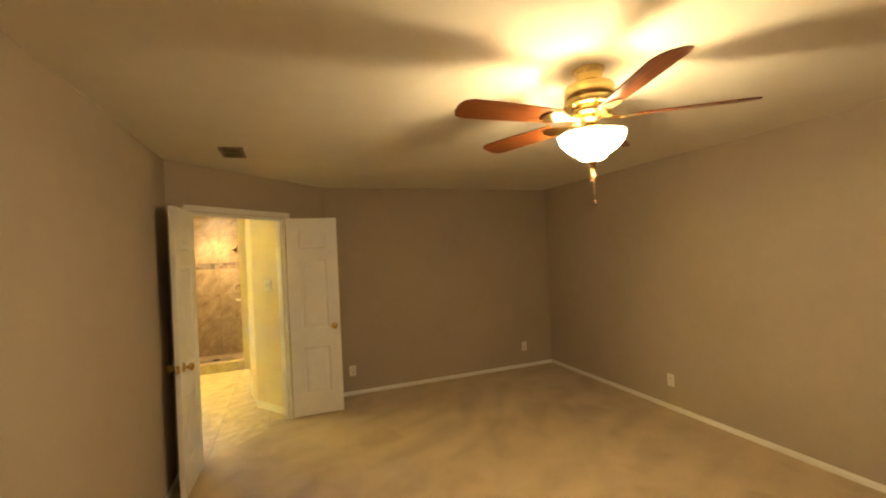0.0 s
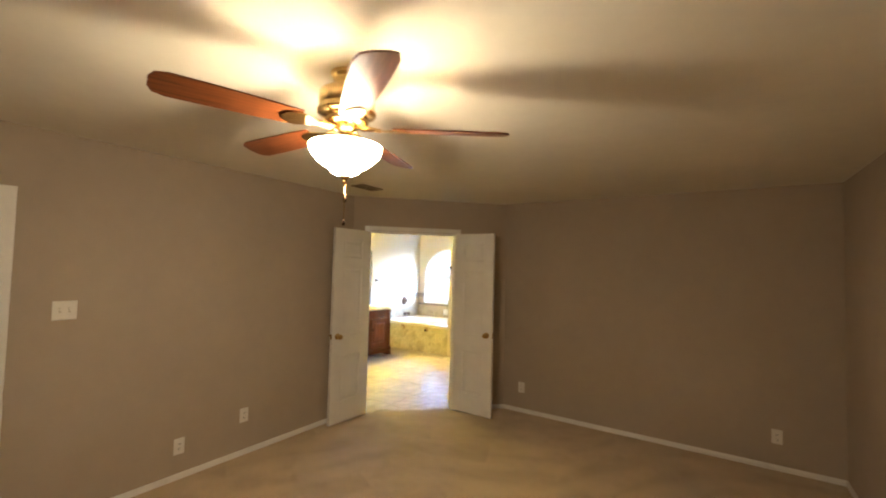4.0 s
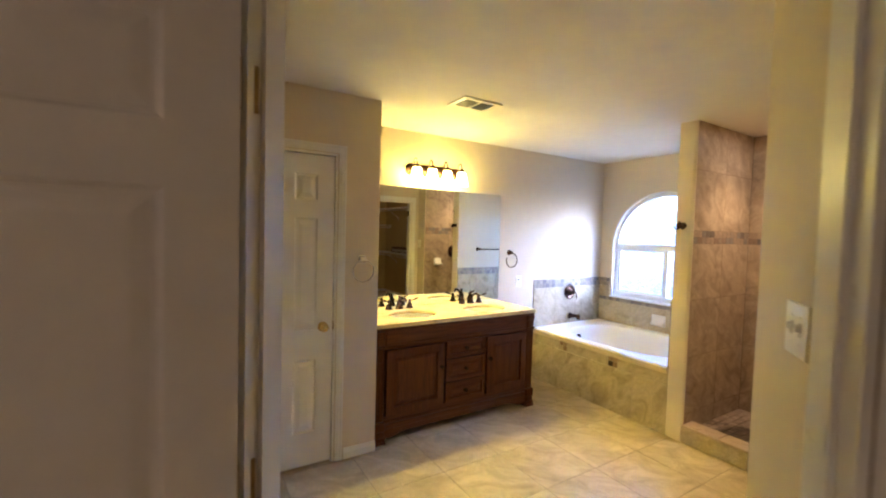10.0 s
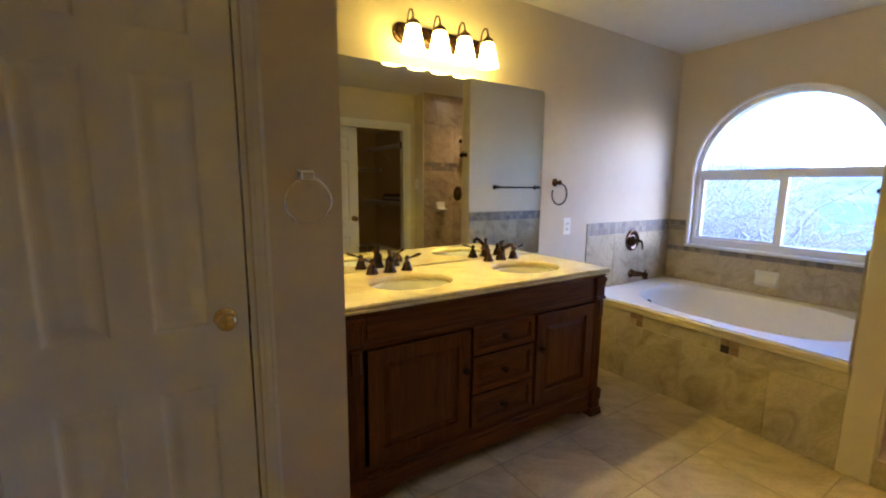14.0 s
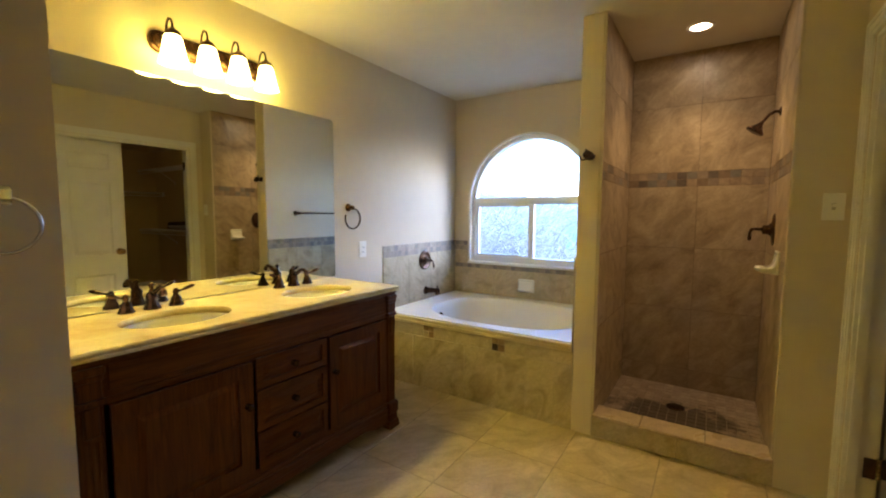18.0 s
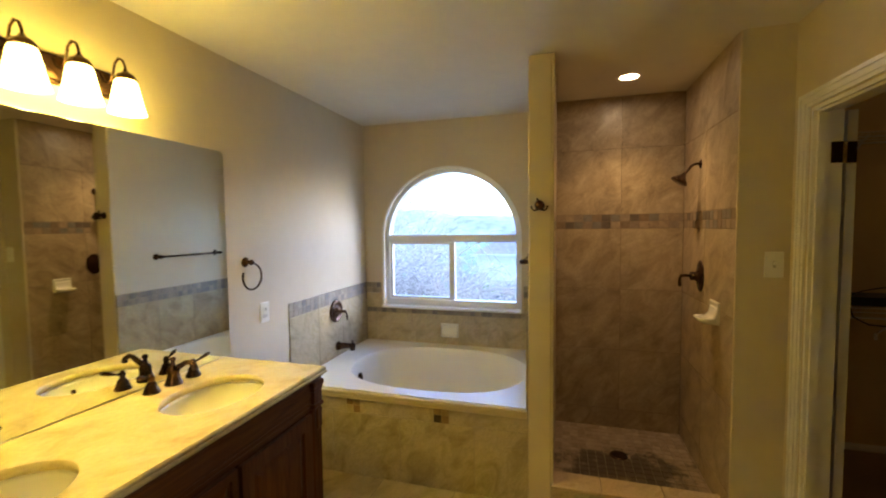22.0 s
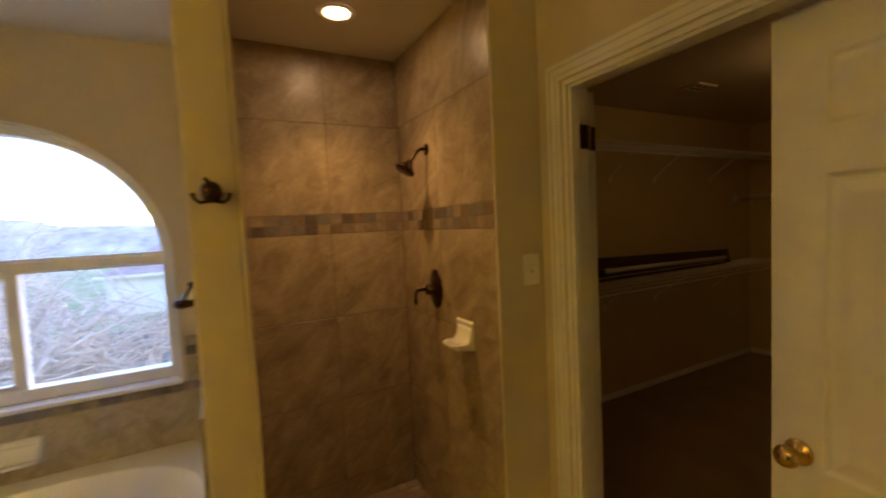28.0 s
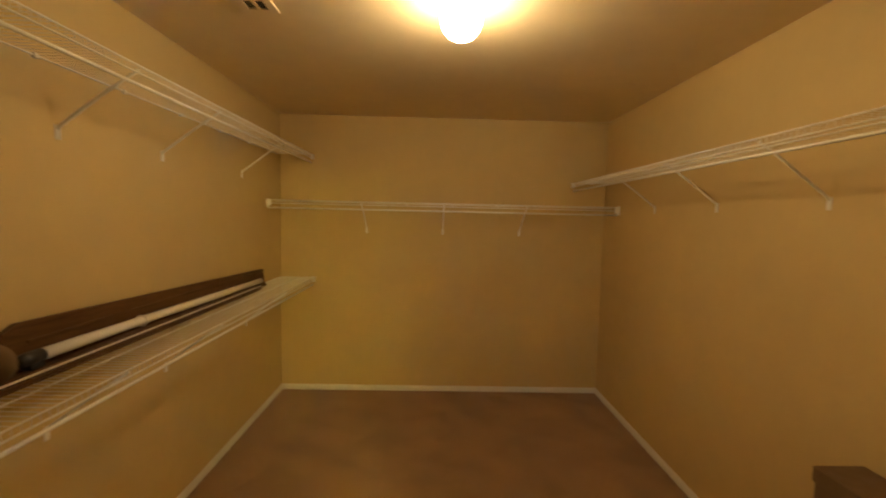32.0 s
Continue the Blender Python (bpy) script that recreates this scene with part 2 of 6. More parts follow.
def glow(name, colour, strength):
    m, nt, b = node_mat(name)
    b.inputs["Base Color"].default_value = (0.85, 0.83, 0.78, 1)
    b.inputs["Roughness"].default_value = 0.25
    b.inputs["Emission Color"].default_value = (*colour, 1)
    b.inputs["Emission Strength"].default_value = strength
    return m


def glass_mat(name):
    m, nt, b = node_mat(name)
    b.inputs["Base Color"].default_value = (0.87, 0.92, 1.0, 1)
    b.inputs["Roughness"].default_value = 0.0
    b.inputs["IOR"].default_value = 1.05
    b.inputs["Transmission Weight"].default_value = 1.0
    return m


BED_PAINT = paint("bedroom_taupe_paint", (0.43, 0.355, 0.27))
BATH_PAINT = paint("bathroom_cream_paint", (0.66, 0.565, 0.415))
CLOSET_PAINT = paint("closet_tan_paint", (0.605, 0.452, 0.212))
CLOSET_CEIL = paint("closet_ceiling_paint", (0.74, 0.61, 0.41), 0.9)
CEIL_PAINT = paint("ceiling_white_paint", (0.72, 0.68, 0.60), 0.9)
TRIM = plain("white_semi_gloss_trim", (0.78, 0.76, 0.71), 0.32, vary=0.04, grain=0.05, grain_scale=90)
DOOR_WHITE = plain("white_door_paint", (0.76, 0.74, 0.70), 0.35, vary=0.04, grain=0.08, grain_scale=60)
CARPET = carpet_mat("beige_carpet", (0.55, 0.405, 0.232))
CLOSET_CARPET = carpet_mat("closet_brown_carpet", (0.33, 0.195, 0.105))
FLOOR_TILE = stone_tile("floor_tile", (0.65, 0.525, 0.305), (0.51, 0.40, 0.22), (0.39, 0.30, 0.16), 0.42, 3.6, 0.18)
WALL_TILE = stone_tile("wall_tile", (0.60, 0.50, 0.325), (0.47, 0.38, 0.23), (0.30, 0.235, 0.13), 0.3, 4.5, 0.32)
SHOWER_TILE = stone_tile("shower_tile", (0.50, 0.39, 0.26), (0.385, 0.29, 0.188), (0.25, 0.182, 0.115), 0.36, 4.5, 0.36)
CURB_TILE = stone_tile("curb_cap_tile", (0.60, 0.46, 0.31), (0.52, 0.39, 0.26), (0.42, 0.31, 0.20), 0.3)
SHOWER_GROUT = plain("shower_grout", (0.23, 0.165, 0.11), 0.9, vary=0.2, scale=20, grain=0.3)
FLOOR_GROUT = plain("floor_grout", (0.31, 0.25, 0.17), 0.9, vary=0.2, scale=20, grain=0.3)
GROUT = plain("grout", (0.37, 0.305, 0.22), 0.9, vary=0.2, scale=20, grain=0.3)
MOSAIC = mosaic_mat("slate_mosaic", [(0.22, 0.15, 0.10), (0.30, 0.22, 0.15), (0.13, 0.10, 0.08), (0.26, 0.20, 0.15), (0.19, 0.17, 0.15), (0.34, 0.25, 0.17)])
TUB_MOSAIC = mosaic_mat("tub_mosaic", [(0.30, 0.25, 0.19), (0.24, 0.21, 0.17), (0.36, 0.30, 0.22), (0.20, 0.18, 0.16)])
FLOOR_MOSAIC = mosaic_mat("shower_floor_mosaic", [(0.36, 0.275, 0.20), (0.32, 0.24, 0.17), (0.40, 0.31, 0.225), (0.34, 0.255, 0.185), (0.29, 0.215, 0.15)])
stain(FLOOR_MOSAIC, (2.06, 6.34, 0.0), (0.46, 0.27, 1.0), (0.050, 0.033, 0.021))
APRON_CHIP = mosaic_mat("apron_chip", [(0.34, 0.23, 0.11), (0.44, 0.34, 0.19), (0.25, 0.15, 0.07), (0.52, 0.43, 0.27)])
DARK_CHIP = plain("dark_glass_chip", (0.05, 0.035, 0.025), 0.2)
PORCELAIN = plain("white_porcelain", (0.80, 0.77, 0.69), 0.05, vary=0.02, coat=0.4)
TUB_WHITE = plain("white_acrylic", (0.80, 0.755, 0.65), 0.34, vary=0.02, coat=0.1)
CREAM_TRIM = plain("cream_rim_trim", (0.69, 0.58, 0.36), 0.4, vary=0.06)
MARBLE = stone_tile("cream_marble", (0.70, 0.59, 0.34), (0.64, 0.515, 0.27), (0.47, 0.34, 0.15), 0.22, 3.4, 0.10)
CHERRY = wood_mat("dark_cherry_wood", (0.150, 0.042, 0.0045), (0.060, 0.015, 0.0018), 0.45, 2)
CHERRY_SIDE = wood_mat("dark_cherry_wood_level", (0.150, 0.042, 0.0045), (0.060, 0.015, 0.0018), 0.45, 1)
BLADE_WOOD = wood_mat("blade_mahogany", (0.22, 0.065, 0.018), (0.09, 0.025, 0.008), 0.3, 0)
BRONZE = plain("oil_rubbed_bronze", (0.080, 0.042, 0.027), 0.20, 0.9, 0.3, 30)
BRASS = plain("polished_brass", (0.66, 0.47, 0.20), 0.2, 1.0, 0.1, 20)
CHROME = plain("polished_chrome", (0.66, 0.66, 0.68), 0.06, 1.0, 0.05, 20)
HINGE_BRASS = plain("aged_brass", (0.42, 0.31, 0.16), 0.35, 1.0, 0.2, 40)
ALMOND = plain("almond_plastic", (0.86, 0.83, 0.75), 0.4, vary=0.03)
WHITE_PLASTIC = plain("white_plastic", (0.76, 0.73, 0.67), 0.4, vary=0.03)
GLOW_SHIELD = plain("glow_shield_shell", (0.70, 0.68, 0.62), 0.5, vary=0.04)
TOGGLE_SLOT = plain("shaded_slot_plastic", (0.52, 0.48, 0.40), 0.6)
SLOT = plain("dark_slot", (0.02, 0.018, 0.015), 0.6)
VENT_GREY = plain("tan_vent_enamel", (0.20, 0.15, 0.10), 0.5, vary=0.08)
VENT_WHITE = plain("white_vent_enamel", (0.70, 0.66, 0.58), 0.45, vary=0.05)
VINYL = plain("white_vinyl", (0.82, 0.82, 0.82), 0.35, vary=0.03)
WIRE = plain("white_coated_wire", (0.82, 0.80, 0.75), 0.35, vary=0.05)
BLACK = plain("black_plastic", (0.02, 0.02, 0.022), 0.4, vary=0.2)
BLIND_BROWN = wood_mat("brown_blind_wood", (0.13, 0.062, 0.025), (0.06, 0.028, 0.012), 0.4, 0)
CARDBOARD = plain("brown_cardboard", (0.16, 0.10, 0.05), 0.85, vary=0.12)
GLASS = glass_mat("window_glass")
SHADE_GLOW = glow("frosted_shade_glass", (1.0, 0.84, 0.175), SHADES)
BULB_GLOW = glow("lit_bulb_glass", (1.0, 0.84, 0.17), SHADES * 9.0)
BOWL_GLOW = glow("frosted_bowl_glass", (1.0, 0.82, 0.54), BOWL)
GLOBE_GLOW = glow("frosted_globe_glass", (1.0, 0.79, 0.44), GLOBE)
CAN_GLOW = glow("recessed_lamp_lens", (1.0, 0.84, 0.58), 6.0)
mm, mnt, mb = node_mat("silvered_mirror")
mb.inputs["Base Color"].default_value = (0.79, 0.82, 0.78, 1)
mb.inputs["Metallic"].default_value, mb.inputs["Roughness"].default_value = 1.0, 0.015
MIRROR = mm

# ---- mesh tools ----


def box(bm, x0, x1, y0, y1, z0, z1, bevel=0.0, seg=1):
    r = bmesh.ops.create_cube(bm, size=1.0)
    vs = r["verts"]
    for v in vs:
        v.co = ((x0 + x1) / 2 + v.co.x * (x1 - x0), (y0 + y1) / 2 + v.co.y * (y1 - y0), (z0 + z1) / 2 + v.co.z * (z1 - z0))
    if bevel:
        es = list({e for v in vs for e in v.link_edges})
        bmesh.ops.bevel(bm, geom=es, offset=bevel, segments=seg, profile=0.5, affect="EDGES")
    return bm


def boxes(*dims, bevel=0.0):
    bm = bmesh.new()
    for d in dims:
        box(bm, *d, bevel=bevel)
    return bm


def frame_axes(d):
    d = Vector(d).normalized()
    a = d.orthogonal().normalized()
    return d, a, d.cross(a)


def tube(bm, pts, r, n=8, caps=True):
    """A round bar along points; r is one radius or one for each point."""
    pts = [Vector(p) for p in pts]
    rs = r if isinstance(r, (list, tuple)) else [r] * len(pts)
    rings = []
    a = None
    for i, p in enumerate(pts):
        d = (pts[min(i + 1, len(pts) - 1)] - pts[max(i - 1, 0)]).normalized()
        if a is None:
            a = d.orthogonal().normalized()
        a = (a - d * a.dot(d)).normalized()
        b = d.cross(a)
        rings.append([bm.verts.new(p + rs[i] * (math.cos(2 * math.pi * k / n) * a + math.sin(2 * math.pi * k / n) * b)) for k in range(n)])
    for q0, q1 in zip(rings, rings[1:]):
        for k in range(n):
            bm.faces.new((q0[k], q0[(k + 1) % n], q1[(k + 1) % n], q1[k])).smooth = True
    if caps:
        bm.faces.new(rings[0][::-1])
        bm.faces.new(rings[-1])
    return bm


def lathe(bm, profile, n=24, place=(0, 0, 0), axis=(0, 0, 1), sx=1.0, sy=1.0):
    """Turns (radius, height) pairs about an axis through place."""
    d = Vector(axis).normalized()
    if abs(d.z) > 0.999:
        a, b = Vector((1, 0, 0)), Vector((0, 1, 0)) * (1 if d.z > 0 else -1)
    else:
        b = Vector((0, 0, 1))
        a = b.cross(d).normalized()
        b = d.cross(a)
    place = Vector(place)
    rings = []
    for r, h in profile:
        if r < 1e-6:
            rings.append([bm.verts.new(place + d * h)])
        else:
            rings.append([bm.verts.new(place + d * h + r * (sx * math.cos(2 * math.pi * k / n) * a + sy * math.sin(2 * math.pi * k / n) * b)) for k in range(n)])
    for q0, q1 in zip(rings, rings[1:]):
        for k in range(n):
            k1 = (k + 1) % n
            if len(q0) == 1 and len(q1) == 1:
                continue
            if len(q0) == 1:
                f = bm.faces.new((q0[0], q1[k1], q1[k]))
            elif len(q1) == 1:
                f = bm.faces.new((q0[k], q0[k1], q1[0]))
            else:
                f = bm.faces.new((q0[k], q0[k1], q1[k1], q1[k]))
            f.smooth = True
    return bm


def holed(bm, at, u0, u1, z0, z1, holes):
    """A connected slab with square holes; at(u, k, z) gives a corner, k = 0 or 1 for its two faces."""
    us = sorted({u0, u1, *(u for h in holes for u in h[:2])})
    zs = sorted({z0, z1, *(z for h in holes for z in h[2:])})
    vs = {}

    def is_solid(i, j):
        if not (0 <= i < len(us) - 1 and 0 <= j < len(zs) - 1):
            return False
        u, z = (us[i] + us[i + 1]) / 2, (zs[j] + zs[j + 1]) / 2
        return not any(h[0] < u < h[1] and h[2] < z < h[3] for h in holes)

    def v(i, j, k):
        if (i, j, k) not in vs:
            vs[i, j, k] = bm.verts.new(at(us[i], k, zs[j]))
        return vs[i, j, k]

    for i in range(len(us) - 1):
        for j in range(len(zs) - 1):
            if is_solid(i, j):
                bm.faces.new((v(i, j, 0), v(i + 1, j, 0), v(i + 1, j + 1, 0), v(i, j + 1, 0)))
                bm.faces.new((v(i, j, 1), v(i, j + 1, 1), v(i + 1, j + 1, 1), v(i + 1, j, 1)))
                for di, dj, (i0, j0), (i1, j1) in ((-1, 0, (i, j), (i, j + 1)), (1, 0, (i + 1, j + 1), (i + 1, j)), (0, -1, (i + 1, j), (i, j)), (0, 1, (i, j + 1), (i + 1, j + 1))):
                    if not is_solid(i + di, j + dj):
                        bm.faces.new((v(i0, j0, 0), v(i1, j1, 0), v(i1, j1, 1), v(i0, j0, 1)))
    return bm


def prism(bm, outline, z0, z1):
    lo = [bm.verts.new((x, y, z0)) for x, y in outline]
    hi = [bm.verts.new((x, y, z1)) for x, y in outline]
    n = len(outline)
    bm.faces.new(lo[::-1])
    bm.faces.new(hi)
    for i in range(n):
        bm.faces.new((lo[i], lo[(i + 1) % n], hi[(i + 1) % n], hi[i]))
    return bm


def to_mesh(name, bm, *mats):
    bmesh.ops.recalc_face_normals(bm, faces=bm.faces)
    me = bpy.data.meshes.new(name)
    bm.to_mesh(me)
    bm.free()
    for m in mats:
        me.materials.append(m)
    return me


def part(name, bm, material, parent, label=""):
    ob = new(name, to_mesh(name, bm, material) if isinstance(bm, bmesh.types.BMesh) else bm)
    ob.parent = parent
    if label:
        tagged(ob, label)
    return ob


def thing(name, label, category, m=None, group="", kind=""):
    ob = new(name)
    ob.empty_display_size = 0.1
    if m is not None:
        ob.matrix_basis = m
    return tagged(ob, label, category, group, kind)


def solid(name, bm, material, label="", category="", group="", kind="", m=None):
    mats = material if isinstance(material, tuple) else (material,)
    ob = new(name, to_mesh(name, bm, *mats))
    if m is not None:
        ob.matrix_basis = m
    return tagged(ob, label, category, group, kind)


def spin(deg, x=0.0, y=0.0, z=0.0):
    return pose(x, y, z, 0, 0, deg)


# ---- structure ----


def wall(name, p0, p1, thick, holes, mats, z0=-0.03, z1=H, ext0=0.0, ext1=0.0):
    """A wall whose room face runs from p0 to p1; its body lies to the right of that way. holes: (u0, u1, z0, z1)."""
    a, b = Vector((*p0, 0)), Vector((*p1, 0))
    d = (b - a).normalized()
    length = (b - a).length
    out = Vector((d.y, -d.x, 0))
    us = sorted({-ext0, length + ext1, *(u for h in holes for u in h[:2])})
    zs = sorted({z0, z1, *(z for h in holes for z in h[2:])})

    def is_solid(i, j):
        if not (0 <= i < len(us) - 1 and 0 <= j < len(zs) - 1):
            return False
        u, z = (us[i] + us[i + 1]) / 2, (zs[j] + zs[j + 1]) / 2
        return not any(h[0] < u < h[1] and h[2] < z < h[3] for h in holes)

    bm = bmesh.new()
    vs = {}

    def v(i, j, k):
        if (i, j, k) not in vs:
            vs[i, j, k] = bm.verts.new(a + d * us[i] + out * (thick * k) + Vector((0, 0, zs[j])))
        return vs[i, j, k]

    for i in range(len(us) - 1):
        for j in range(len(zs) - 1):
            if not is_solid(i, j):
                continue
            bm.faces.new((v(i, j, 0), v(i + 1, j, 0), v(i + 1, j + 1, 0), v(i, j + 1, 0)))
            bm.faces.new((v(i, j, 1), v(i, j + 1, 1), v(i + 1, j + 1, 1), v(i + 1, j, 1))).material_index = len(mats) - 1
            for di, dj, q in ((-1, 0, ((i, j), (i, j + 1))), (1, 0, ((i + 1, j + 1), (i + 1, j))), (0, -1, ((i + 1, j), (i, j))), (0, 1, ((i, j + 1), (i + 1, j + 1)))):
                if not is_solid(i + di, j + dj):
                    (i0, j0), (i1, j1) = q
                    bm.faces.new((v(i0, j0, 0), v(i1, j1, 0), v(i1, j1, 1), v(i0, j0, 1)))
    return solid(name, bm, tuple(mats), kind="structure")


WX, NY, EX, SY = 2.31, 4.006, 6.60, -2.6      # bedroom faces
WCX, WCY, BSY = 0.632, 3.90, 2.82             # closed-door wall, its corner, south wall of the bathroom
CW, CWC = 2.70, 2.81                          # closet door wall: bathroom face, closet face
CE, CN, CS = 6.60, 7.14, 4.28                 # closet faces
CORNER_W, CORNER_N = Vector((WX, 2.72)), Vector((3.596, NY))
S2 = math.sqrt(0.5)


def diag(s, d=0.0):
    """A place on the slanted wall: s along it from its west corner, d into the bathroom."""
    return Vector((WX + (s - d) * S2, 2.72 + (s + d) * S2))


DO0, DO1, DOZ = 0.180, 1.195, 2.058            # double-door opening along the slanted wall

# bedroom
wall("wall_bedroom_south", (WX, SY), (EX, SY), 0.1, [], (BED_PAINT,), ext0=0.1, ext1=0.1)
wall("wall_bedroom_east", (EX, SY), (EX, NY), 0.1, [], (BED_PAINT,), ext1=0.1)
wall("wall_bedroom_north", (EX, NY), tuple(CORNER_N), 0.1, [], (BED_PAINT,))
L45 = (CORNER_N - CORNER_W).length
wall("wall_bedroom_slanted", tuple(CORNER_N), tuple(CORNER_W), 0.12, [(L45 - DO1, L45 - DO0, -0.03, DOZ)], (BED_PAINT, BATH_PAINT))
HALL0, HALL1 = -1.635, -0.80
wall("wall_bedroom_west", tuple(CORNER_W), (WX, SY), 0.085, [(2.72 - HALL1, 2.72 - HALL0, -0.03, 2.055)], (BED_PAINT,))
bm = bmesh.new()
box(bm, 1.0, 1.1, -1.9, -0.5, -0.03, H)
box(bm, 1.1, WX - 0.085, -2.0, -1.9, -0.03, H)
box(bm, 1.1, WX - 0.085, -0.5, -0.4, -0.03, H)
box(bm, 1.1, WX - 0.085, -1.9, -0.5, H, H + 0.05)
solid("wall_hall", bm, BED_PAINT, kind="structure")
# bathroom
wall("wall_bathroom_south", (WCX, BSY), (2.24, BSY), 0.1, [], (BATH_PAINT,), ext0=0.1)
P_A, P_B = diag(1.262, 0.12), (2.785, 4.16)
bm = prism(bmesh.new(), [tuple(P_A), P_B, (CW, 4.58), (CWC, 4.58), (CWC, 4.27), tuple(diag(1.48, 0.12))], -0.03, H)
solid("wall_bathroom_entry", bm, BATH_PAINT, kind="structure")
CL0, CL1 = 4.710, 5.866
wall("wall_closet_door", (CW, 4.58), (CW, 5.99), CWC - CW, [(CL0 - 4.58, CL1 - 4.58, -0.03, 2.032)], (BATH_PAINT, CLOSET_PAINT))
SHX0, SHX1, SHY0, SHY1 = 1.64, 2.495, 5.99, 6.905
bm = bmesh.new()
box(bm, SHX1, CWC, SHY0, CN + 0.1, -0.03, H)
for f in bm.faces:
    f.material_index = 1 if f.calc_center_median().x > CWC - 0.001 else 0
solid("wall_shower_east", bm, (BATH_PAINT, CLOSET_PAINT), kind="structure")
wall("wall_shower_north", (SHX1, SHY1), (SHX0, SHY1), 0.25, [], (BATH_PAINT,))
PX0 = 1.518
bm = bmesh.new()
box(bm, PX0, SHX0, SHY0, 7.1, -0.03, H, 0.006)
solid("wall_shower_pillar", bm, BATH_PAINT, kind="structure")
WIN = (0.182, 1.366, 0.862, 2.04)              # window opening: x0, x1, sill, crown of the arch
wr = (WIN[1] - WIN[0]) / 2
wcx = (WIN[0] + WIN[1]) / 2
NW = 7.1
wall("wall_bathroom_north", (SHX0, NW), (0, NW), 0.15, [(SHX0 - WIN[1], SHX0 - WIN[0], WIN[2], WIN[3])], (BATH_PAINT,), ext1=0.1)
bm = bmesh.new()
zc = WIN[3] - wr
for side in (-1, 1):
    arc = [(wcx + side * wr * math.cos(a), zc + wr * math.sin(a)) for a in [math.pi / 2 * i / 20 for i in range(21)]]
    ring = arc + [(wcx + side * wr, WIN[3])]
    lo = [bm.verts.new((x, NW, z)) for x, z in ring]
    hi = [bm.verts.new((x, NW + 0.15, z)) for x, z in ring]
    for i in range(len(ring) - 1):
        bm.faces.new((lo[i], lo[i + 1], hi[i + 1], hi[i]))
    corner_lo, corner_hi = lo[-1], hi[-1]
    for i in range(len(arc) - 1):
        bm.faces.new((lo[i], lo[i + 1], corner_lo))
        bm.faces.new((hi[i], corner_hi, hi[i + 1]))
solid("wall_window_arch", bm, BATH_PAINT, kind="structure")
wall("wall_vanity", (0, NW), (0, 3.8), 0.1, [], (BATH_PAINT,))
solid("wall_toilet_room", boxes((-0.3, -0.2, 2.62, 3.9, -0.03, H), (-0.2, 0.532, 2.62, 2.72, -0.03, H), (-0.2, -0.1, 3.8, 3.9, -0.03, H), (-0.3, -0.1, 2.62, 3.9, H, H + 0.1), (-0.2, -0.1, 2.72, 3.8, -0.06, -0.0)), BATH_PAINT, kind="structure")
wall("wall_toilet_side", (0, WCY), (WCX - 0.1, WCY), 0.1, [], (BATH_PAINT,))
WD0, WD1 = 2.972, 3.606
wall("wall_toilet_door", (WCX, WCY), (WCX, BSY), 0.1, [(WCY - WD1, WCY - WD0, -0.03, 2.045)], (BATH_PAINT,))
# closet
wall("wall_closet_south", (CWC, CS), (CE, CS), 0.15, [], (CLOSET_PAINT,), ext1=0.1)
wall("wall_closet_east", (CE, CS), (CE, CN), 0.1, [], (CLOSET_PAINT,), ext1=0.1)
wall("wall_closet_north", (CE, CN), (CWC, CN), 0.1, [], (CLOSET_PAINT,))

# ceilings: the bedroom's and bathroom's meet over the slanted wall
solid("ceiling_bedroom", prism(bmesh.new(), [(WX - 0.1, SY - 0.1), (EX + 0.1, SY - 0.1), (EX + 0.1, NY + 0.1), (NY + 0.1 - 0.41 - 0.085, NY + 0.1), (WX - 0.1, WX - 0.1 + 0.41 + 0.085)], H, H + 0.1), CEIL_PAINT, kind="structure")
solid("ceiling_bathroom", prism(bmesh.new(), [(-0.1, 2.7), (2.21, 2.715), (3.611, 4.106), (3.611, 4.2), (CW + 0.07, 4.2), (CW + 0.07, 7.3), (-0.1, 7.3)], H, H + 0.1), CEIL_PAINT, kind="structure")
solid("ceiling_closet", boxes((CW + 0.07, CE + 0.1, 4.2, CN + 0.1, H, H + 0.1)), CLOSET_CEIL, kind="structure")
# floors
solid("floor_bedroom", prism(bmesh.new(), [(1.0, SY - 0.1), (EX + 0.1, SY - 0.1), (EX + 0.1, NY + 0.1), (3.611, 4.106), (2.20, 2.695), (1.0, 2.695)], -0.05, 0.003), CARPET, kind="structure")
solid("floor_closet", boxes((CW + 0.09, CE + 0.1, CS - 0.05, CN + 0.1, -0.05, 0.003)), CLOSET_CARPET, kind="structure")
bath_floor = solid("floor_bathroom", boxes((-0.1, 3.4, 2.7, 7.2, -0.06, -0.0018)), FLOOR_GROUT, kind="structure")


def baseboard(name, p0, p1, h=0.048, t=0.013):
    """Runs along a room face, body to the left of the way."""
    a, b = Vector(p0), Vector(p1)
    d = (b - a)
    length = d.length
    bm = bmesh.new()
    prof = [(0.001, 0.0), (t, 0.0), (t, h * 0.62), (t * 0.72, h * 0.78), (t * 0.5, h), (0.001, h)]
    q0 = [bm.verts.new((0, y, z)) for y, z in prof]
    q1 = [bm.verts.new((length, y, z)) for y, z in prof]
    n = len(prof)
    for i in range(n):
        bm.faces.new((q0[i], q0[(i + 1) % n], q1[(i + 1) % n], q1[i]))
    bm.faces.new(q0)
    bm.faces.new(q1[::-1])
    return solid(name, bm, TRIM, kind="structure", m=spin(math.degrees(math.atan2(d.y, d.x)), a.x, a.y, -0.001))


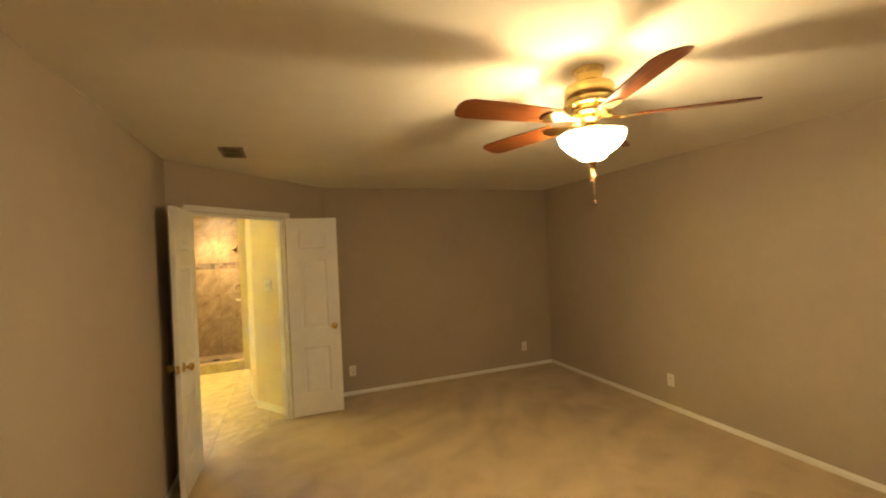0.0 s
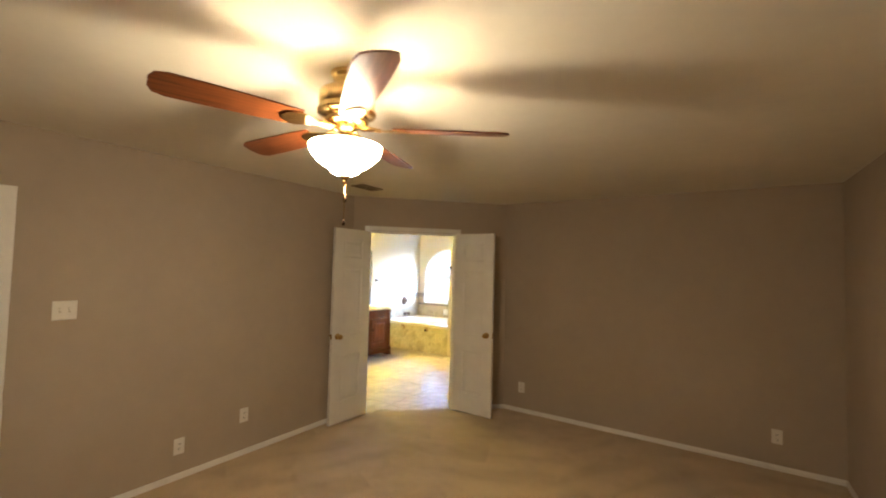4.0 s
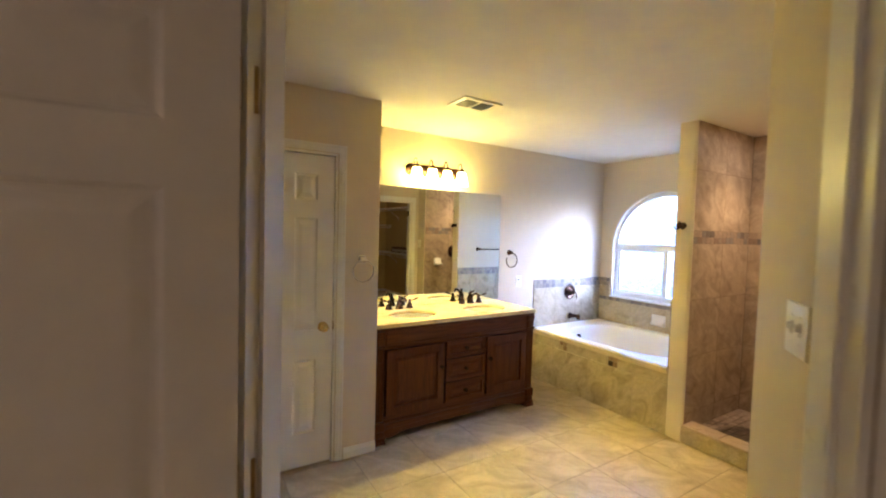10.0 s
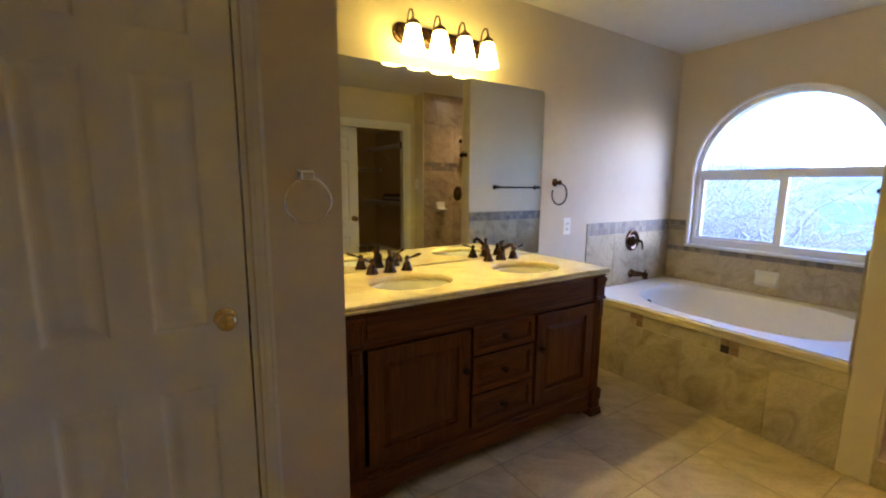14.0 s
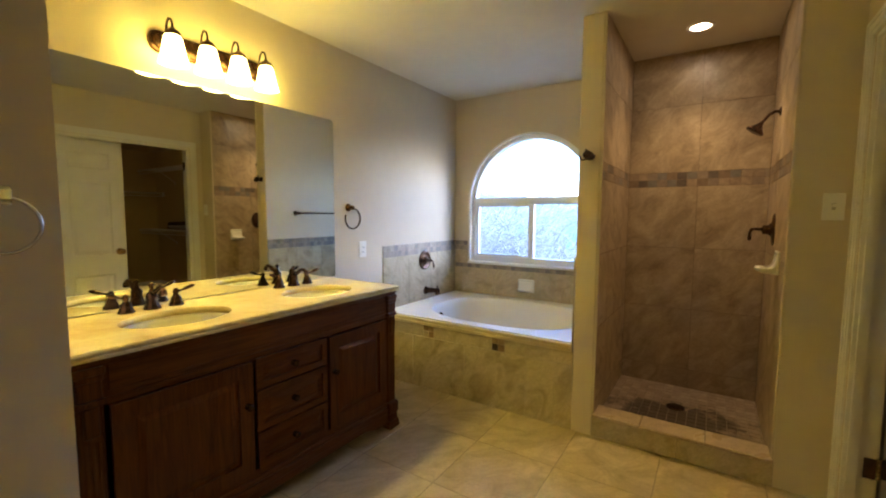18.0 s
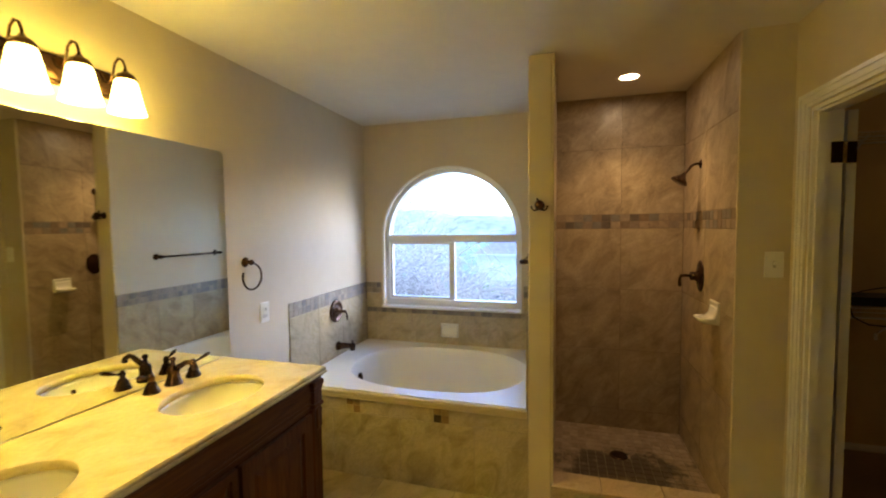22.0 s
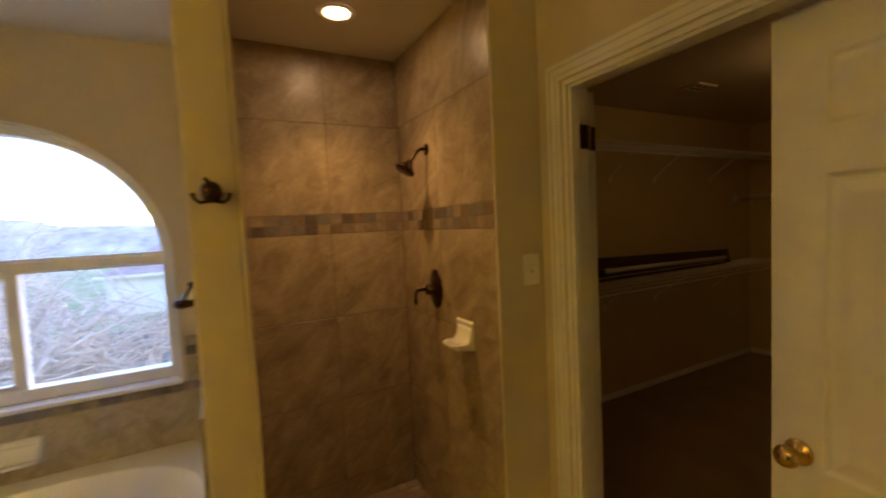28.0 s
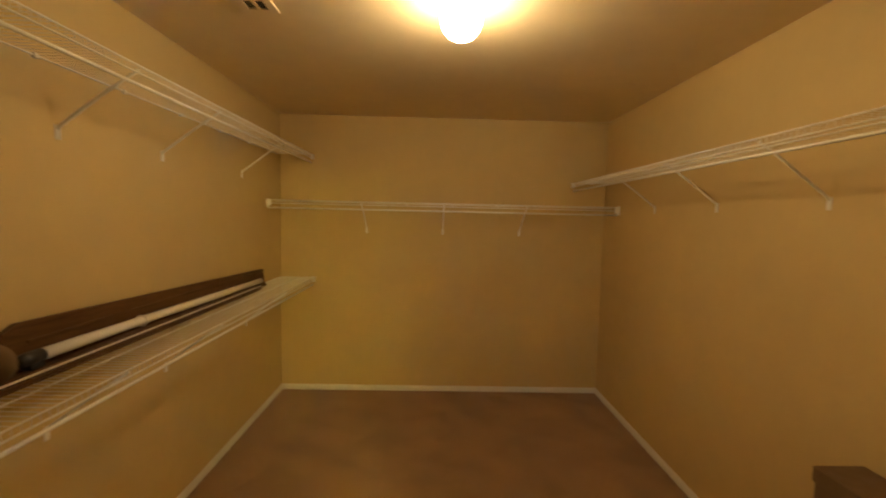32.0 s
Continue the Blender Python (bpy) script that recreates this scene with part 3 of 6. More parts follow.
CAS = 0.062
baseboard("baseboard_bedroom_south", (WX, SY), (EX, SY))
baseboard("baseboard_bedroom_east", (EX, SY), (EX, NY))
baseboard("baseboard_bedroom_north", (EX, NY), tuple(CORNER_N))
baseboard("baseboard_bedroom_slanted", tuple(CORNER_N), tuple(diag(DO1 + CAS)))
baseboard("baseboard_bedroom_slanted_end", tuple(diag(DO0 - CAS)), tuple(CORNER_W))
baseboard("baseboard_bedroom_west", tuple(CORNER_W), (WX, HALL1 + CAS))
baseboard("baseboard_bedroom_west_end", (WX, HALL0 - CAS), (WX, SY))
baseboard("baseboard_bathroom_entry", tuple(P_A), P_B, 0.075)
baseboard("baseboard_toilet_wall", (WCX, WCY), (WCX, WD1 + CAS), 0.075)
baseboard("baseboard_toilet_wall_end", (WCX, WD0 - CAS), (WCX, BSY), 0.075)
baseboard("baseboard_bathroom_south", (WCX, BSY), (2.22, BSY), 0.075)
baseboard("baseboard_closet_south", (CWC, CS), (CE, CS), 0.05)
baseboard("baseboard_closet_east", (CE, CS), (CE, CN), 0.05)
baseboard("baseboard_closet_north", (CE, CN), (CWC, CN), 0.05)

# ---- doors and their frames ----


def door_frame(name, m, w, h, depth, label, both=True, stop=0.5, cas=0.062, lip=0.012):
    """Jambs in an opening w wide and h high, with moulded casings; the room lies towards -y."""
    fr = thing(name, label, "door frame", m, kind="structure")
    j = 0.016
    part("jamb", boxes((0, j, 0.002, depth - 0.002, 0, h)), TRIM, fr)
    part("jamb", boxes((w - j, w, 0.002, depth - 0.002, 0, h)), TRIM, fr)
    part("jamb", boxes((j, w - j, 0.002, depth - 0.002, h - j, h)), TRIM, fr)
    ys = depth * stop
    part("stop", boxes((j, j + 0.01, ys - lip, ys + lip, 0, h - j), (w - j - 0.01, w - j, ys - lip, ys + lip, 0, h - j), (j + 0.01, w - j - 0.01, ys - lip, ys + lip, h - j - 0.01, h - j)), TRIM, fr)
    for side in ((-1, 1) if both else (-1,)):
        y0 = 0.0 if side < 0 else depth
        for kind in ("left", "right", "head"):
            bm = bmesh.new()
            for a, b, t in ((0.004, 0.34 * cas, 0.009), (0.34 * cas, 0.74 * cas, 0.013), (0.74 * cas, cas, 0.018)):
                ya, yb = sorted((y0, y0 + side * t))
                if kind == "left":
                    box(bm, -b, -a, ya, yb, 0, h + a)
                elif kind == "right":
                    box(bm, w + a, w + b, ya, yb, 0, h + a)
                else:
                    box(bm, -b, w + b, ya, yb, h + a, h + b)
            part("casing", bm, TRIM, fr)
    return fr


def knob_mesh(name, side, material):
    bm = bmesh.new()
    prof = [(0.0, 0.0), (0.032, 0.0), (0.033, 0.004), (0.028, 0.009), (0.012, 0.013), (0.010, 0.028), (0.016, 0.034), (0.026, 0.042), (0.028, 0.052), (0.024, 0.062), (0.012, 0.068), (0.0, 0.069)]
    lathe(bm, prof, 20, (0, 0, 0), (0, side, 0))
    return to_mesh(name, bm, material)


KNOB = {s: knob_mesh("knob", s, BRASS) for s in (-1, 1)}


def door_leaf(name, label, m, w, h, columns, side=1, knob_z=0.915, hinges=(0.25, 1.05, 1.82), knob_x=None, hinge_mat=None, hinge_side=-1, knobs=True):
    """A panelled leaf hinged at the origin, w along +x; its body lies from y = 0 towards side."""
    t = 0.035
    ya, yb = sorted((0.0, side * t))
    d = thing(name, label, "door", m, kind="structure")
    z0 = 0.018
    stile, mid = 0.105 if columns > 1 else 0.115, 0.095
    rails = [(0, 0.215), (0.695, 0.885), (1.605, 1.715), (h - 0.12 - z0, h - z0)]
    pw = (w - 2 * stile - (columns - 1) * mid) / columns
    holes = [(stile + c * (pw + mid), stile + c * (pw + mid) + pw, z0 + a1, z0 + b0) for c in range(columns) for (a0, a1), (b0, b1) in zip(rails, rails[1:])]
    bm = holed(bmesh.new(), lambda u, k, z: (u, (ya, yb)[k], z), 0, w, z0, h, holes)
    part("leaf", bm, DOOR_WHITE, d)
    for c in range(columns):
        x0 = stile + c * (pw + mid)
        for (a0, a1), (b0, b1) in zip(rails, rails[1:]):
            pz0, pz1 = z0 + a1, z0 + b0
            bm = bmesh.new()
            sides = []
            for y_face, inward in ((ya, 1), (yb, -1)):
                rings = [[bm.verts.new((x, y_face + inward * sunk, z)) for x, z in ((x0 + i, pz0 + i), (x0 + pw - i, pz0 + i), (x0 + pw - i, pz1 - i), (x0 + i, pz1 - i))] for i, sunk in ((0.0, 0.0006), (0.003, 0.0016), (0.009, 0.0065), (0.014, 0.0082), (0.022, 0.0084), (0.032, 0.0066), (0.046, 0.0032), (0.052, 0.0026))]
                for q, r in zip(rings, rings[1:]):
                    for i in range(4):
                        bm.faces.new((q[i], q[(i + 1) % 4], r[(i + 1) % 4], r[i]))
                bm.faces.new(rings[-1])
                sides.append(rings[0])
            for i in range(4):
                bm.faces.new((sides[0][i], sides[0][(i + 1) % 4], sides[1][(i + 1) % 4], sides[1][i]))
            bmesh.ops.recalc_face_normals(bm, faces=bm.faces[:])
            part("panel", bm, DOOR_WHITE, d)
    kx = w - 0.065 if knob_x is None else knob_x
    if knobs:
        for s, y in ((-1, ya), (1, yb)):
            k = part("knob", KNOB[s], None, d, "polished brass door knob")
            k.location = (kx, y, knob_z)
        part("latch_plate", boxes((w - 0.0005, w + 0.001, (ya + yb) / 2 - 0.012, (ya + yb) / 2 + 0.012, knob_z - 0.028, knob_z + 0.028)), BRASS, d)
    hy = ya if hinge_side < 0 else yb
    for z in hinges:
        bm = bmesh.new()
        tube(bm, [(-0.004, hy + hinge_side * 0.005, z - 0.045), (-0.004, hy + hinge_side * 0.005, z + 0.045)], 0.006, 8)
        box(bm, -0.0025, 0.0005, min(hy, hy - hinge_side * 0.03), max(hy, hy - hinge_side * 0.03), z - 0.045, z + 0.045)
        box(bm, -0.034, -0.006, hy + hinge_side * 0.0005, hy + hinge_side * 0.003, z - 0.045, z + 0.045)
        part("hinge", bm, hinge_mat or HINGE_BRASS, d, "aged metal butt hinge")
    return d


def heading(p, q):
    return math.degrees(math.atan2(q[1] - p[1], q[0] - p[0]))


# double doors between the bedroom and the bathroom
df = door_frame("trim_double_door", spin(45, *diag(DO0)), DO1 - DO0, DOZ, 0.12, "white moulded casing around the slanted double-door opening", stop=0.45, cas=0.05)
for x in (0.47, 0.535):
    part("ball_catch", boxes((x - 0.026, x + 0.026, 0.016, 0.050, DOZ - 0.0185, DOZ - 0.016)), HINGE_BRASS, df, "small brass ball catch plate")
LH, LF = (2.468, 2.846), (2.443, 2.346)
door_leaf("door_bathroom_west", "white narrow panelled door leaf standing open beside the taupe wall", spin(heading(LH, LF), *LH), 0.50, 2.045, 1, side=-1, hinge_side=-1)
RH, RF = (3.160, 3.552), (3.662, 3.540)
door_leaf("door_bathroom_east", "white narrow panelled door leaf standing open into the bedroom", spin(heading(RH, RF), *RH), 0.50, 2.051, 1, side=1, hinge_side=1)
# toilet-room door, shut
door_frame("trim_toilet_door", spin(90, WCX, WD0), WD1 - WD0, 2.045, 0.1, "white moulded casing around a shut six-panel door", both=False, stop=0.62, cas=0.052)
door_leaf("door_toilet", "white six-panel door, shut, with a brass knob", spin(90, WCX - 0.006, WD0 + 0.018), WD1 - WD0 - 0.039, 2.023, 2, side=1, hinge_side=-1, knob_z=0.92)
solid("strike_plate", boxes((WCX - 0.036, WCX + 0.0015, WD1 - 0.0172, WD1 - 0.0152, 0.89, 0.95), (WCX - 0.001, WCX + 0.0115, WD1 - 0.0182, WD1 - 0.0168, 0.902, 0.938)), HINGE_BRASS, "small aged brass strike plate on the door jamb", "strike plate")
# closet doors: one leaf shut, the other folded back against the closet wall
door_frame("trim_closet_door", spin(-90, CW, CL1), CL1 - CL0, 2.032, CWC - CW, "white moulded casing around the closet double-door opening", stop=0.30, lip=0.017)
LW = (CL1 - CL0) / 2 - 0.018
door_leaf("door_closet_south", "white narrow panelled closet door leaf, slightly ajar", spin(82, CWC - 0.036, CL0 + 0.018), LW + 0.008, 2.014, 1, side=-1, hinge_side=-1, knob_z=0.93, hinge_mat=BRONZE)
dcn = door_leaf("door_closet_north", "white narrow panelled closet door leaf folded open against the wall", spin(89, CWC + 0.020, CL1 + 0.004), LW, 2.014, 1, side=-1, hinge_side=1, knob_z=0.93, hinges=())
for z in (0.27, 1.84):
    bm = bmesh.new()
    box(bm, -0.0222, -0.0192, 0.022, 0.062, z - 0.044, z + 0.044, 0.001)
    box(bm, -0.0030, 0.0004, -0.035, 0.004, z - 0.044, z + 0.044, 0.001)
    hg = part("hinge", bm, BRONZE, dcn, "dark bronze butt hinge")
    bm = bmesh.new()
    for k in range(5):
        tube(bm, [(-0.014, 0.013, z - 0.044 + 0.0178 * k), (-0.014, 0.013, z - 0.0278 + 0.0178 * k)], 0.0075, 10)
    part("hinge_pin", bm, HINGE_BRASS, hg, "worn brass hinge knuckles")
# bedroom entry door, open nearly flat on the west wall
door_frame("trim_hall_door", spin(90, WX, HALL0), HALL1 - HALL0, 2.055, 0.085, "white moulded casing around the hall door opening", both=True)
EH, EF = (WX + 0.045, HALL1 - 0.01), (2.55, -0.01)
door_leaf("door_hall", "white six-panel bedroom door swung open against the wall", spin(heading(EH, EF), *EH), 0.81, 2.045, 2, side=1, hinge_side=1, knob_z=0.915)

# ---- wall plates and vents ----


def plate(name, place, yaw, kind, label, material=None, group=""):
    """A cover plate at place; yaw 0 faces -y."""
    material = material or WHITE_PLASTIC
    w = 0.122 if kind == "double" else 0.076
    th = thing(name, label, "light switch" if kind in ("double", "toggle") else "outlet", pose(*place, 0, 0, yaw), group)
    part("cover", boxes((-w / 2, w / 2, -0.007, 0.001, -0.060, 0.060), bevel=0.003), material, th)
    if kind in ("double", "toggle"):
        for x in ((-0.023, 0.023) if kind == "double" else (0,)):
            part("toggle", boxes((x - 0.005, x + 0.005, -0.017, -0.006, -0.002, 0.014), bevel=0.0015), material, th)
            part("toggle_slot", boxes((x - 0.0065, x + 0.0065, -0.0078, -0.0066, -0.013, 0.017)), TOGGLE_SLOT, th)
            for z in (0.029, -0.029):
                part("screw", boxes((x - 0.003, x + 0.003, -0.0082, -0.0065, z - 0.003, z + 0.003)), material, th)
    elif kind == "decora":
        part("rocker", boxes((-0.017, 0.017, -0.011, -0.006, -0.033, 0.033), bevel=0.002), material, th)
    else:
        for z in (0.02, -0.02):
            part("socket", boxes((-0.017, 0.017, -0.0095, -0.006, z - 0.014, z + 0.014), bevel=0.003), material, th)
            part("slots", boxes((-0.008, -0.005, -0.0102, -0.009, z - 0.004, z + 0.006), (0.005, 0.008, -0.0102, -0.009, z - 0.004, z + 0.006), (-0.002, 0.002, -0.0102, -0.009, z - 0.010, z - 0.006)), SLOT, th)
    return th


plate("wall_switch", (WX, 0.269, 1.33), 90, "double", "white double toggle switch plate on the taupe wall")
for y, z in ((0.987, 0.25), (1.503, 0.34)):
    plate("wall_outlet", (WX, y, z), 90, "outlet", "white outlet plate low on the taupe bedroom wall", group="bedroom outlets")
for x in (3.826, 6.158):
    plate("wall_outlet", (x, NY, 0.285), 0, "outlet", "white outlet plate low on the taupe bedroom wall", group="bedroom outlets")
plate("wall_outlet", (EX, 2.05, 0.287), 270, "outlet", "white outlet plate low on the taupe bedroom wall", group="bedroom outlets")
plate("wall_switch", (2.636, SHY0, 1.357), 0, "toggle", "almond toggle switch plate beside the shower", ALMOND)
plate("wall_switch", (2.957, 3.922, 1.362), 305.7, "double", "almond double toggle switch plate inside the bathroom entry", ALMOND)
plate("wall_outlet", (0, 5.768, 1.054), 90, "outlet", "almond outlet plate on the wall above the vanity end", ALMOND)


def ceiling_vent(label, x0, x1, y0, y1, material, slats=7, e=0.022):
    th = thing("ceiling_vent", label, "vent", pose((x0 + x1) / 2, (y0 + y1) / 2, H))
    a, b = (x1 - x0) / 2, (y1 - y0) / 2
    part("frame", boxes((-a, a, -b, -b + e, -0.010, 0.001), (-a, a, b - e, b, -0.010, 0.001), (-a, -a + e, -b + e, b - e, -0.010, 0.001), (a - e, a, -b + e, b - e, -0.010, 0.001)), material, th)
    part("backing", boxes((-a + e, a - e, -b + e, b - e, -0.0025, 0.0005)), SLOT, th)
    part("divider", boxes((-a + e, a - e, -0.006, 0.006, -0.010, -0.002)), material, th)
    n = slats
    for g in (-1, 1):
        lo, hi = (-b + e, -0.006) if g < 0 else (0.006, b - e)
        for i in range(n):
            x = -a + e + (2 * a - 2 * e) * (i + 0.5) / n
            bm = bmesh.new()
            v = [bm.verts.new(p) for p in ((x - 0.004, lo, -0.003), (x + 0.002, lo, -0.010), (x + 0.002, hi, -0.010), (x - 0.004, hi, -0.003))]
            bm.faces.new(v)
            r = bmesh.ops.extrude_face_region(bm, geom=bm.faces[:])
            bmesh.ops.translate(bm, verts=[q for q in r["geom"] if isinstance(q, bmesh.types.BMVert)], vec=(0.0018, 0, 0.0))
            part("slat", bm, material, th)
    return th


ceiling_vent("dusty tan ceiling air vent in the bedroom", 2.74, 2.90, 2.25, 2.54, VENT_GREY)
ceiling_vent("white ceiling air vent above the vanity", 0.85, 1.07, 4.29, 4.60, VENT_WHITE, 9, 0.036)
ceiling_vent("small dark-slotted ceiling air vent in the closet", 4.56, 4.78, 6.47, 6.62, CLOSET_CEIL, 1, 0.034)

# ---- ceiling fan ----
FX, FY, FZ = 4.48, 0.55, 2.215
fan = thing("ceiling_fan", "brass ceiling fan with mahogany blades and a lit frosted bowl", "ceiling fan", pose(FX, FY, 0))
part("canopy", lathe(bmesh.new(), [(0.0, H), (0.070, H), (0.072, H - 0.006), (0.062, H - 0.022), (0.058, H - 0.045), (0.066, H - 0.055), (0.060, H - 0.068), (0.03, H - 0.075), (0, H - 0.075)], 32), BRASS, fan)
part("motor_housing", lathe(bmesh.new(), [(0, 2.372), (0.06, 2.370), (0.105, 2.362), (0.112, 2.352), (0.112, 2.300), (0.105, 2.290), (0.118, 2.284), (0.118, 2.272), (0.095, 2.262), (0, 2.258)], 36), BRASS, fan)
part("flywheel", lathe(bmesh.new(), [(0, 2.262), (0.085, 2.258), (0.088, 2.235), (0.06, 2.228), (0, 2.228)], 28), BRASS, fan)
for i in range(5):
    a = radians(36 + 72 * i)
    bm = bmesh.new()
    outline = [(0.19, -0.052), (0.30, -0.060), (0.50, -0.067), (0.61, -0.068), (0.648, -0.055), (0.662, -0.025), (0.662, 0.025), (0.648, 0.055), (0.61, 0.068), (0.50, 0.067), (0.30, 0.060), (0.19, 0.052)]
    prism(bm, outline, -0.003, 0.003)
    bl = part("blade", bm, BLADE_WOOD, fan)
    bl.matrix_basis = pose(0, 0, FZ, 0, 0, math.degrees(a)) @ pose(0, 0, 0, 12, 0, 0)
    bm = bmesh.new()
    prism(bm, [(0.06, -0.016), (0.12, -0.012), (0.16, -0.03), (0.20, -0.045), (0.245, -0.03), (0.26, 0.0), (0.245, 0.03), (0.20, 0.045), (0.16, 0.03), (0.12, 0.012), (0.06, 0.016)], -0.009, -0.0035)
    tube(bm, [(0.05, 0, 0.012), (0.09, 0, 0.004), (0.14, 0, -0.006)], 0.009, 8)
    part("blade_iron", bm, BRASS, bl, "brass blade bracket")
part("light_kit", lathe(bmesh.new(), [(0, 2.235), (0.045, 2.232), (0.048, 2.215), (0.030, 2.205), (0.028, 2.185), (0.04, 2.178), (0.04, 2.170), (0, 2.170)], 28), BRASS, fan)
for a in (60, 180, 300):
    part("bowl_rod", tube(bmesh.new(), [(0.036 * math.cos(radians(a)), 0.036 * math.sin(radians(a)), 2.172), (0.10 * math.cos(radians(a)), 0.10 * math.sin(radians(a)), 2.160), (0.142 * math.cos(radians(a)), 0.142 * math.sin(radians(a)), 2.139)], 0.003, 6), BRASS, fan)
part("light_bowl", lathe(bmesh.new(), [(0.146, 2.140), (0.144, 2.128), (0.134, 2.105), (0.112, 2.080), (0.085, 2.060), (0.060, 2.046), (0.056, 2.036), (0.035, 2.026), (0.004, 2.022), (0.004, 2.024), (0.034, 2.028), (0.054, 2.038), (0.058, 2.048), (0.083, 2.0625), (0.110, 2.082), (0.132, 2.107), (0.142, 2.129), (0.144, 2.140), (0.146, 2.140)], 48), BOWL_GLOW, fan, "lit frosted white glass bowl")
# added inner shell that keeps the bowl's own glow off the ceiling
part("bowl_lining", lathe(bmesh.new(), [(0.004, 2.0265), (0.034, 2.031), (0.052, 2.040), (0.056, 2.050), (0.081, 2.066), (0.107, 2.085), (0.129, 2.109), (0.139, 2.131), (0.1415, 2.1405), (0.1435, 2.1405), (0.1415, 2.1295), (0.1315, 2.108), (0.1095, 2.083), (0.083, 2.0632), (0.0578, 2.0488), (0.0538, 2.0388), (0.034, 2.0287), (0.004, 2.0248)], 48), GLOW_SHIELD, fan)
part("finial", lathe(bmesh.new(), [(0, 2.026), (0.020, 2.024), (0.022, 2.016), (0.012, 2.010), (0.010, 2.000), (0.013, 1.994), (0.006, 1.986), (0, 1.984)], 20), BRASS, fan)
for dx, dy, z in ((0.002, 0.0, 1.83), (-0.004, 0.008, 1.925)):
    ch = part("pull_chain", tube(bmesh.new(), [(dx, dy, 1.99), (dx, dy, z)], 0.0016, 6), BRASS, fan)
    part("pull_end", lathe(bmesh.new(), [(0, 0.016), (0.004, 0.012), (0.0075, 0.0), (0.006, -0.008), (0, -0.011)], 12, (dx, dy, z)), BRONZE, ch, "dark pull-chain bead")

# ---- bathroom: vanity ----
VY0, VY1, VD = 3.915, 5.452, 0.565
van = thing("vanity_cabinet", "dark cherry double vanity cabinet with raised panels on bracket feet", "cabinet")
part("carcass", boxes((0.01, VD - 0.02, VY0, VY0 + 0.02, 0.10, 0.845), (0.01, VD - 0.02, VY1 - 0.02, VY1, 0.10, 0.845), (0.01, 0.02, VY0 + 0.02, VY1 - 0.02, 0.10, 0.845), (0.02, VD - 0.02, VY0 + 0.02, VY1 - 0.02, 0.10, 0.12)), CHERRY, van)
part("frieze", boxes((VD - 0.02, VD, VY0, VY1, 0.712, 0.845), (VD, VD + 0.006, VY0 + 0.09, VY1 - 0.09, 0.735, 0.825), bevel=0.003), CHERRY_SIDE, van)
part("cornice", boxes((VD - 0.01, VD + 0.018, VY0, VY1 + 0.006, 0.838, 0.851), (VD - 0.01, VD + 0.010, VY0, VY1 + 0.003, 0.826, 0.838), (0.01, VD - 0.01, VY1 - 0.015, VY1 + 0.006, 0.838, 0.851), (0.01, VD - 0.01, VY1 - 0.015, VY1 + 0.003, 0.826, 0.838), bevel=0.002), CHERRY_SIDE, van)
part("rail", boxes((VD - 0.02, VD - 0.002, VY0, VY1, 0.10, 0.19), (VD - 0.02, VD - 0.002, VY0, VY1, 0.69, 0.712)), CHERRY_SIDE, van)
part("base_moulding", boxes((0.01, VD + 0.016, VY0, VY1 + 0.006, 0.10, 0.135), (0.01, VD + 0.009, VY0, VY1 + 0.003, 0.135, 0.160), bevel=0.004), CHERRY_SIDE, van)
bm = bmesh.new()
ol = [(VY0, 0.10), (VY0, 0.030), (VY0 + 0.16, 0.030), (VY0 + 0.20, 0.045), (VY0 + 0.26, 0.062), (VY1 - 0.26, 0.062), (VY1 - 0.20, 0.045), (VY1 - 0.16, 0.030), (VY1, 0.030), (VY1, 0.10)]
lo = [bm.verts.new((VD - 0.012, y, z)) for y, z in ol]
hi = [bm.verts.new((VD + 0.008, y, z)) for y, z in ol]
bm.faces.new(lo)
bm.faces.new(hi[::-1])
for i in range(len(ol)):
    bm.faces.new((lo[i], lo[(i + 1) % len(ol)], hi[(i + 1) % len(ol)], hi[i]))
part("apron", bm, CHERRY_SIDE, van)
for y in (VY0 + 0.038, VY1 - 0.038):
    po = part("post", boxes((VD - 0.04, VD + 0.012, y - 0.036, y + 0.036, 0.16, 0.70), bevel=0.006), CHERRY, van)
    bm = bmesh.new()
    for z0, z1, a in ((0.0, 0.018, 0.048), (0.018, 0.045, 0.044), (0.045, 0.09, 0.037), (0.09, 0.16, 0.041)):
        box(bm, VD - 0.05, VD - 0.008 + a, y - a, y + a, z0, z1, 0.005)
    part("bracket_foot", bm, CHERRY, van)
    bm = bmesh.new()
    for z0, z1, a in ((0.70, 0.72, 0.040), (0.72, 0.78, 0.034), (0.78, 0.80, 0.038), (0.80, 0.826, 0.042)):
        box(bm, VD - 0.04, VD - 0.016 + a, y - a, y + a, z0, z1, 0.004)
    box(bm, VD + 0.012, VD + 0.026, y - 0.022, y + 0.022, 0.60, 0.70, 0.006)
    part("corbel", bm, CHERRY, van)
    for dy in (-0.018, 0.0, 0.018):
        part("flute", boxes((VD + 0.012, VD + 0.016, y + dy - 0.005, y + dy + 0.005, 0.22, 0.58), bevel=0.0015), CHERRY, po)


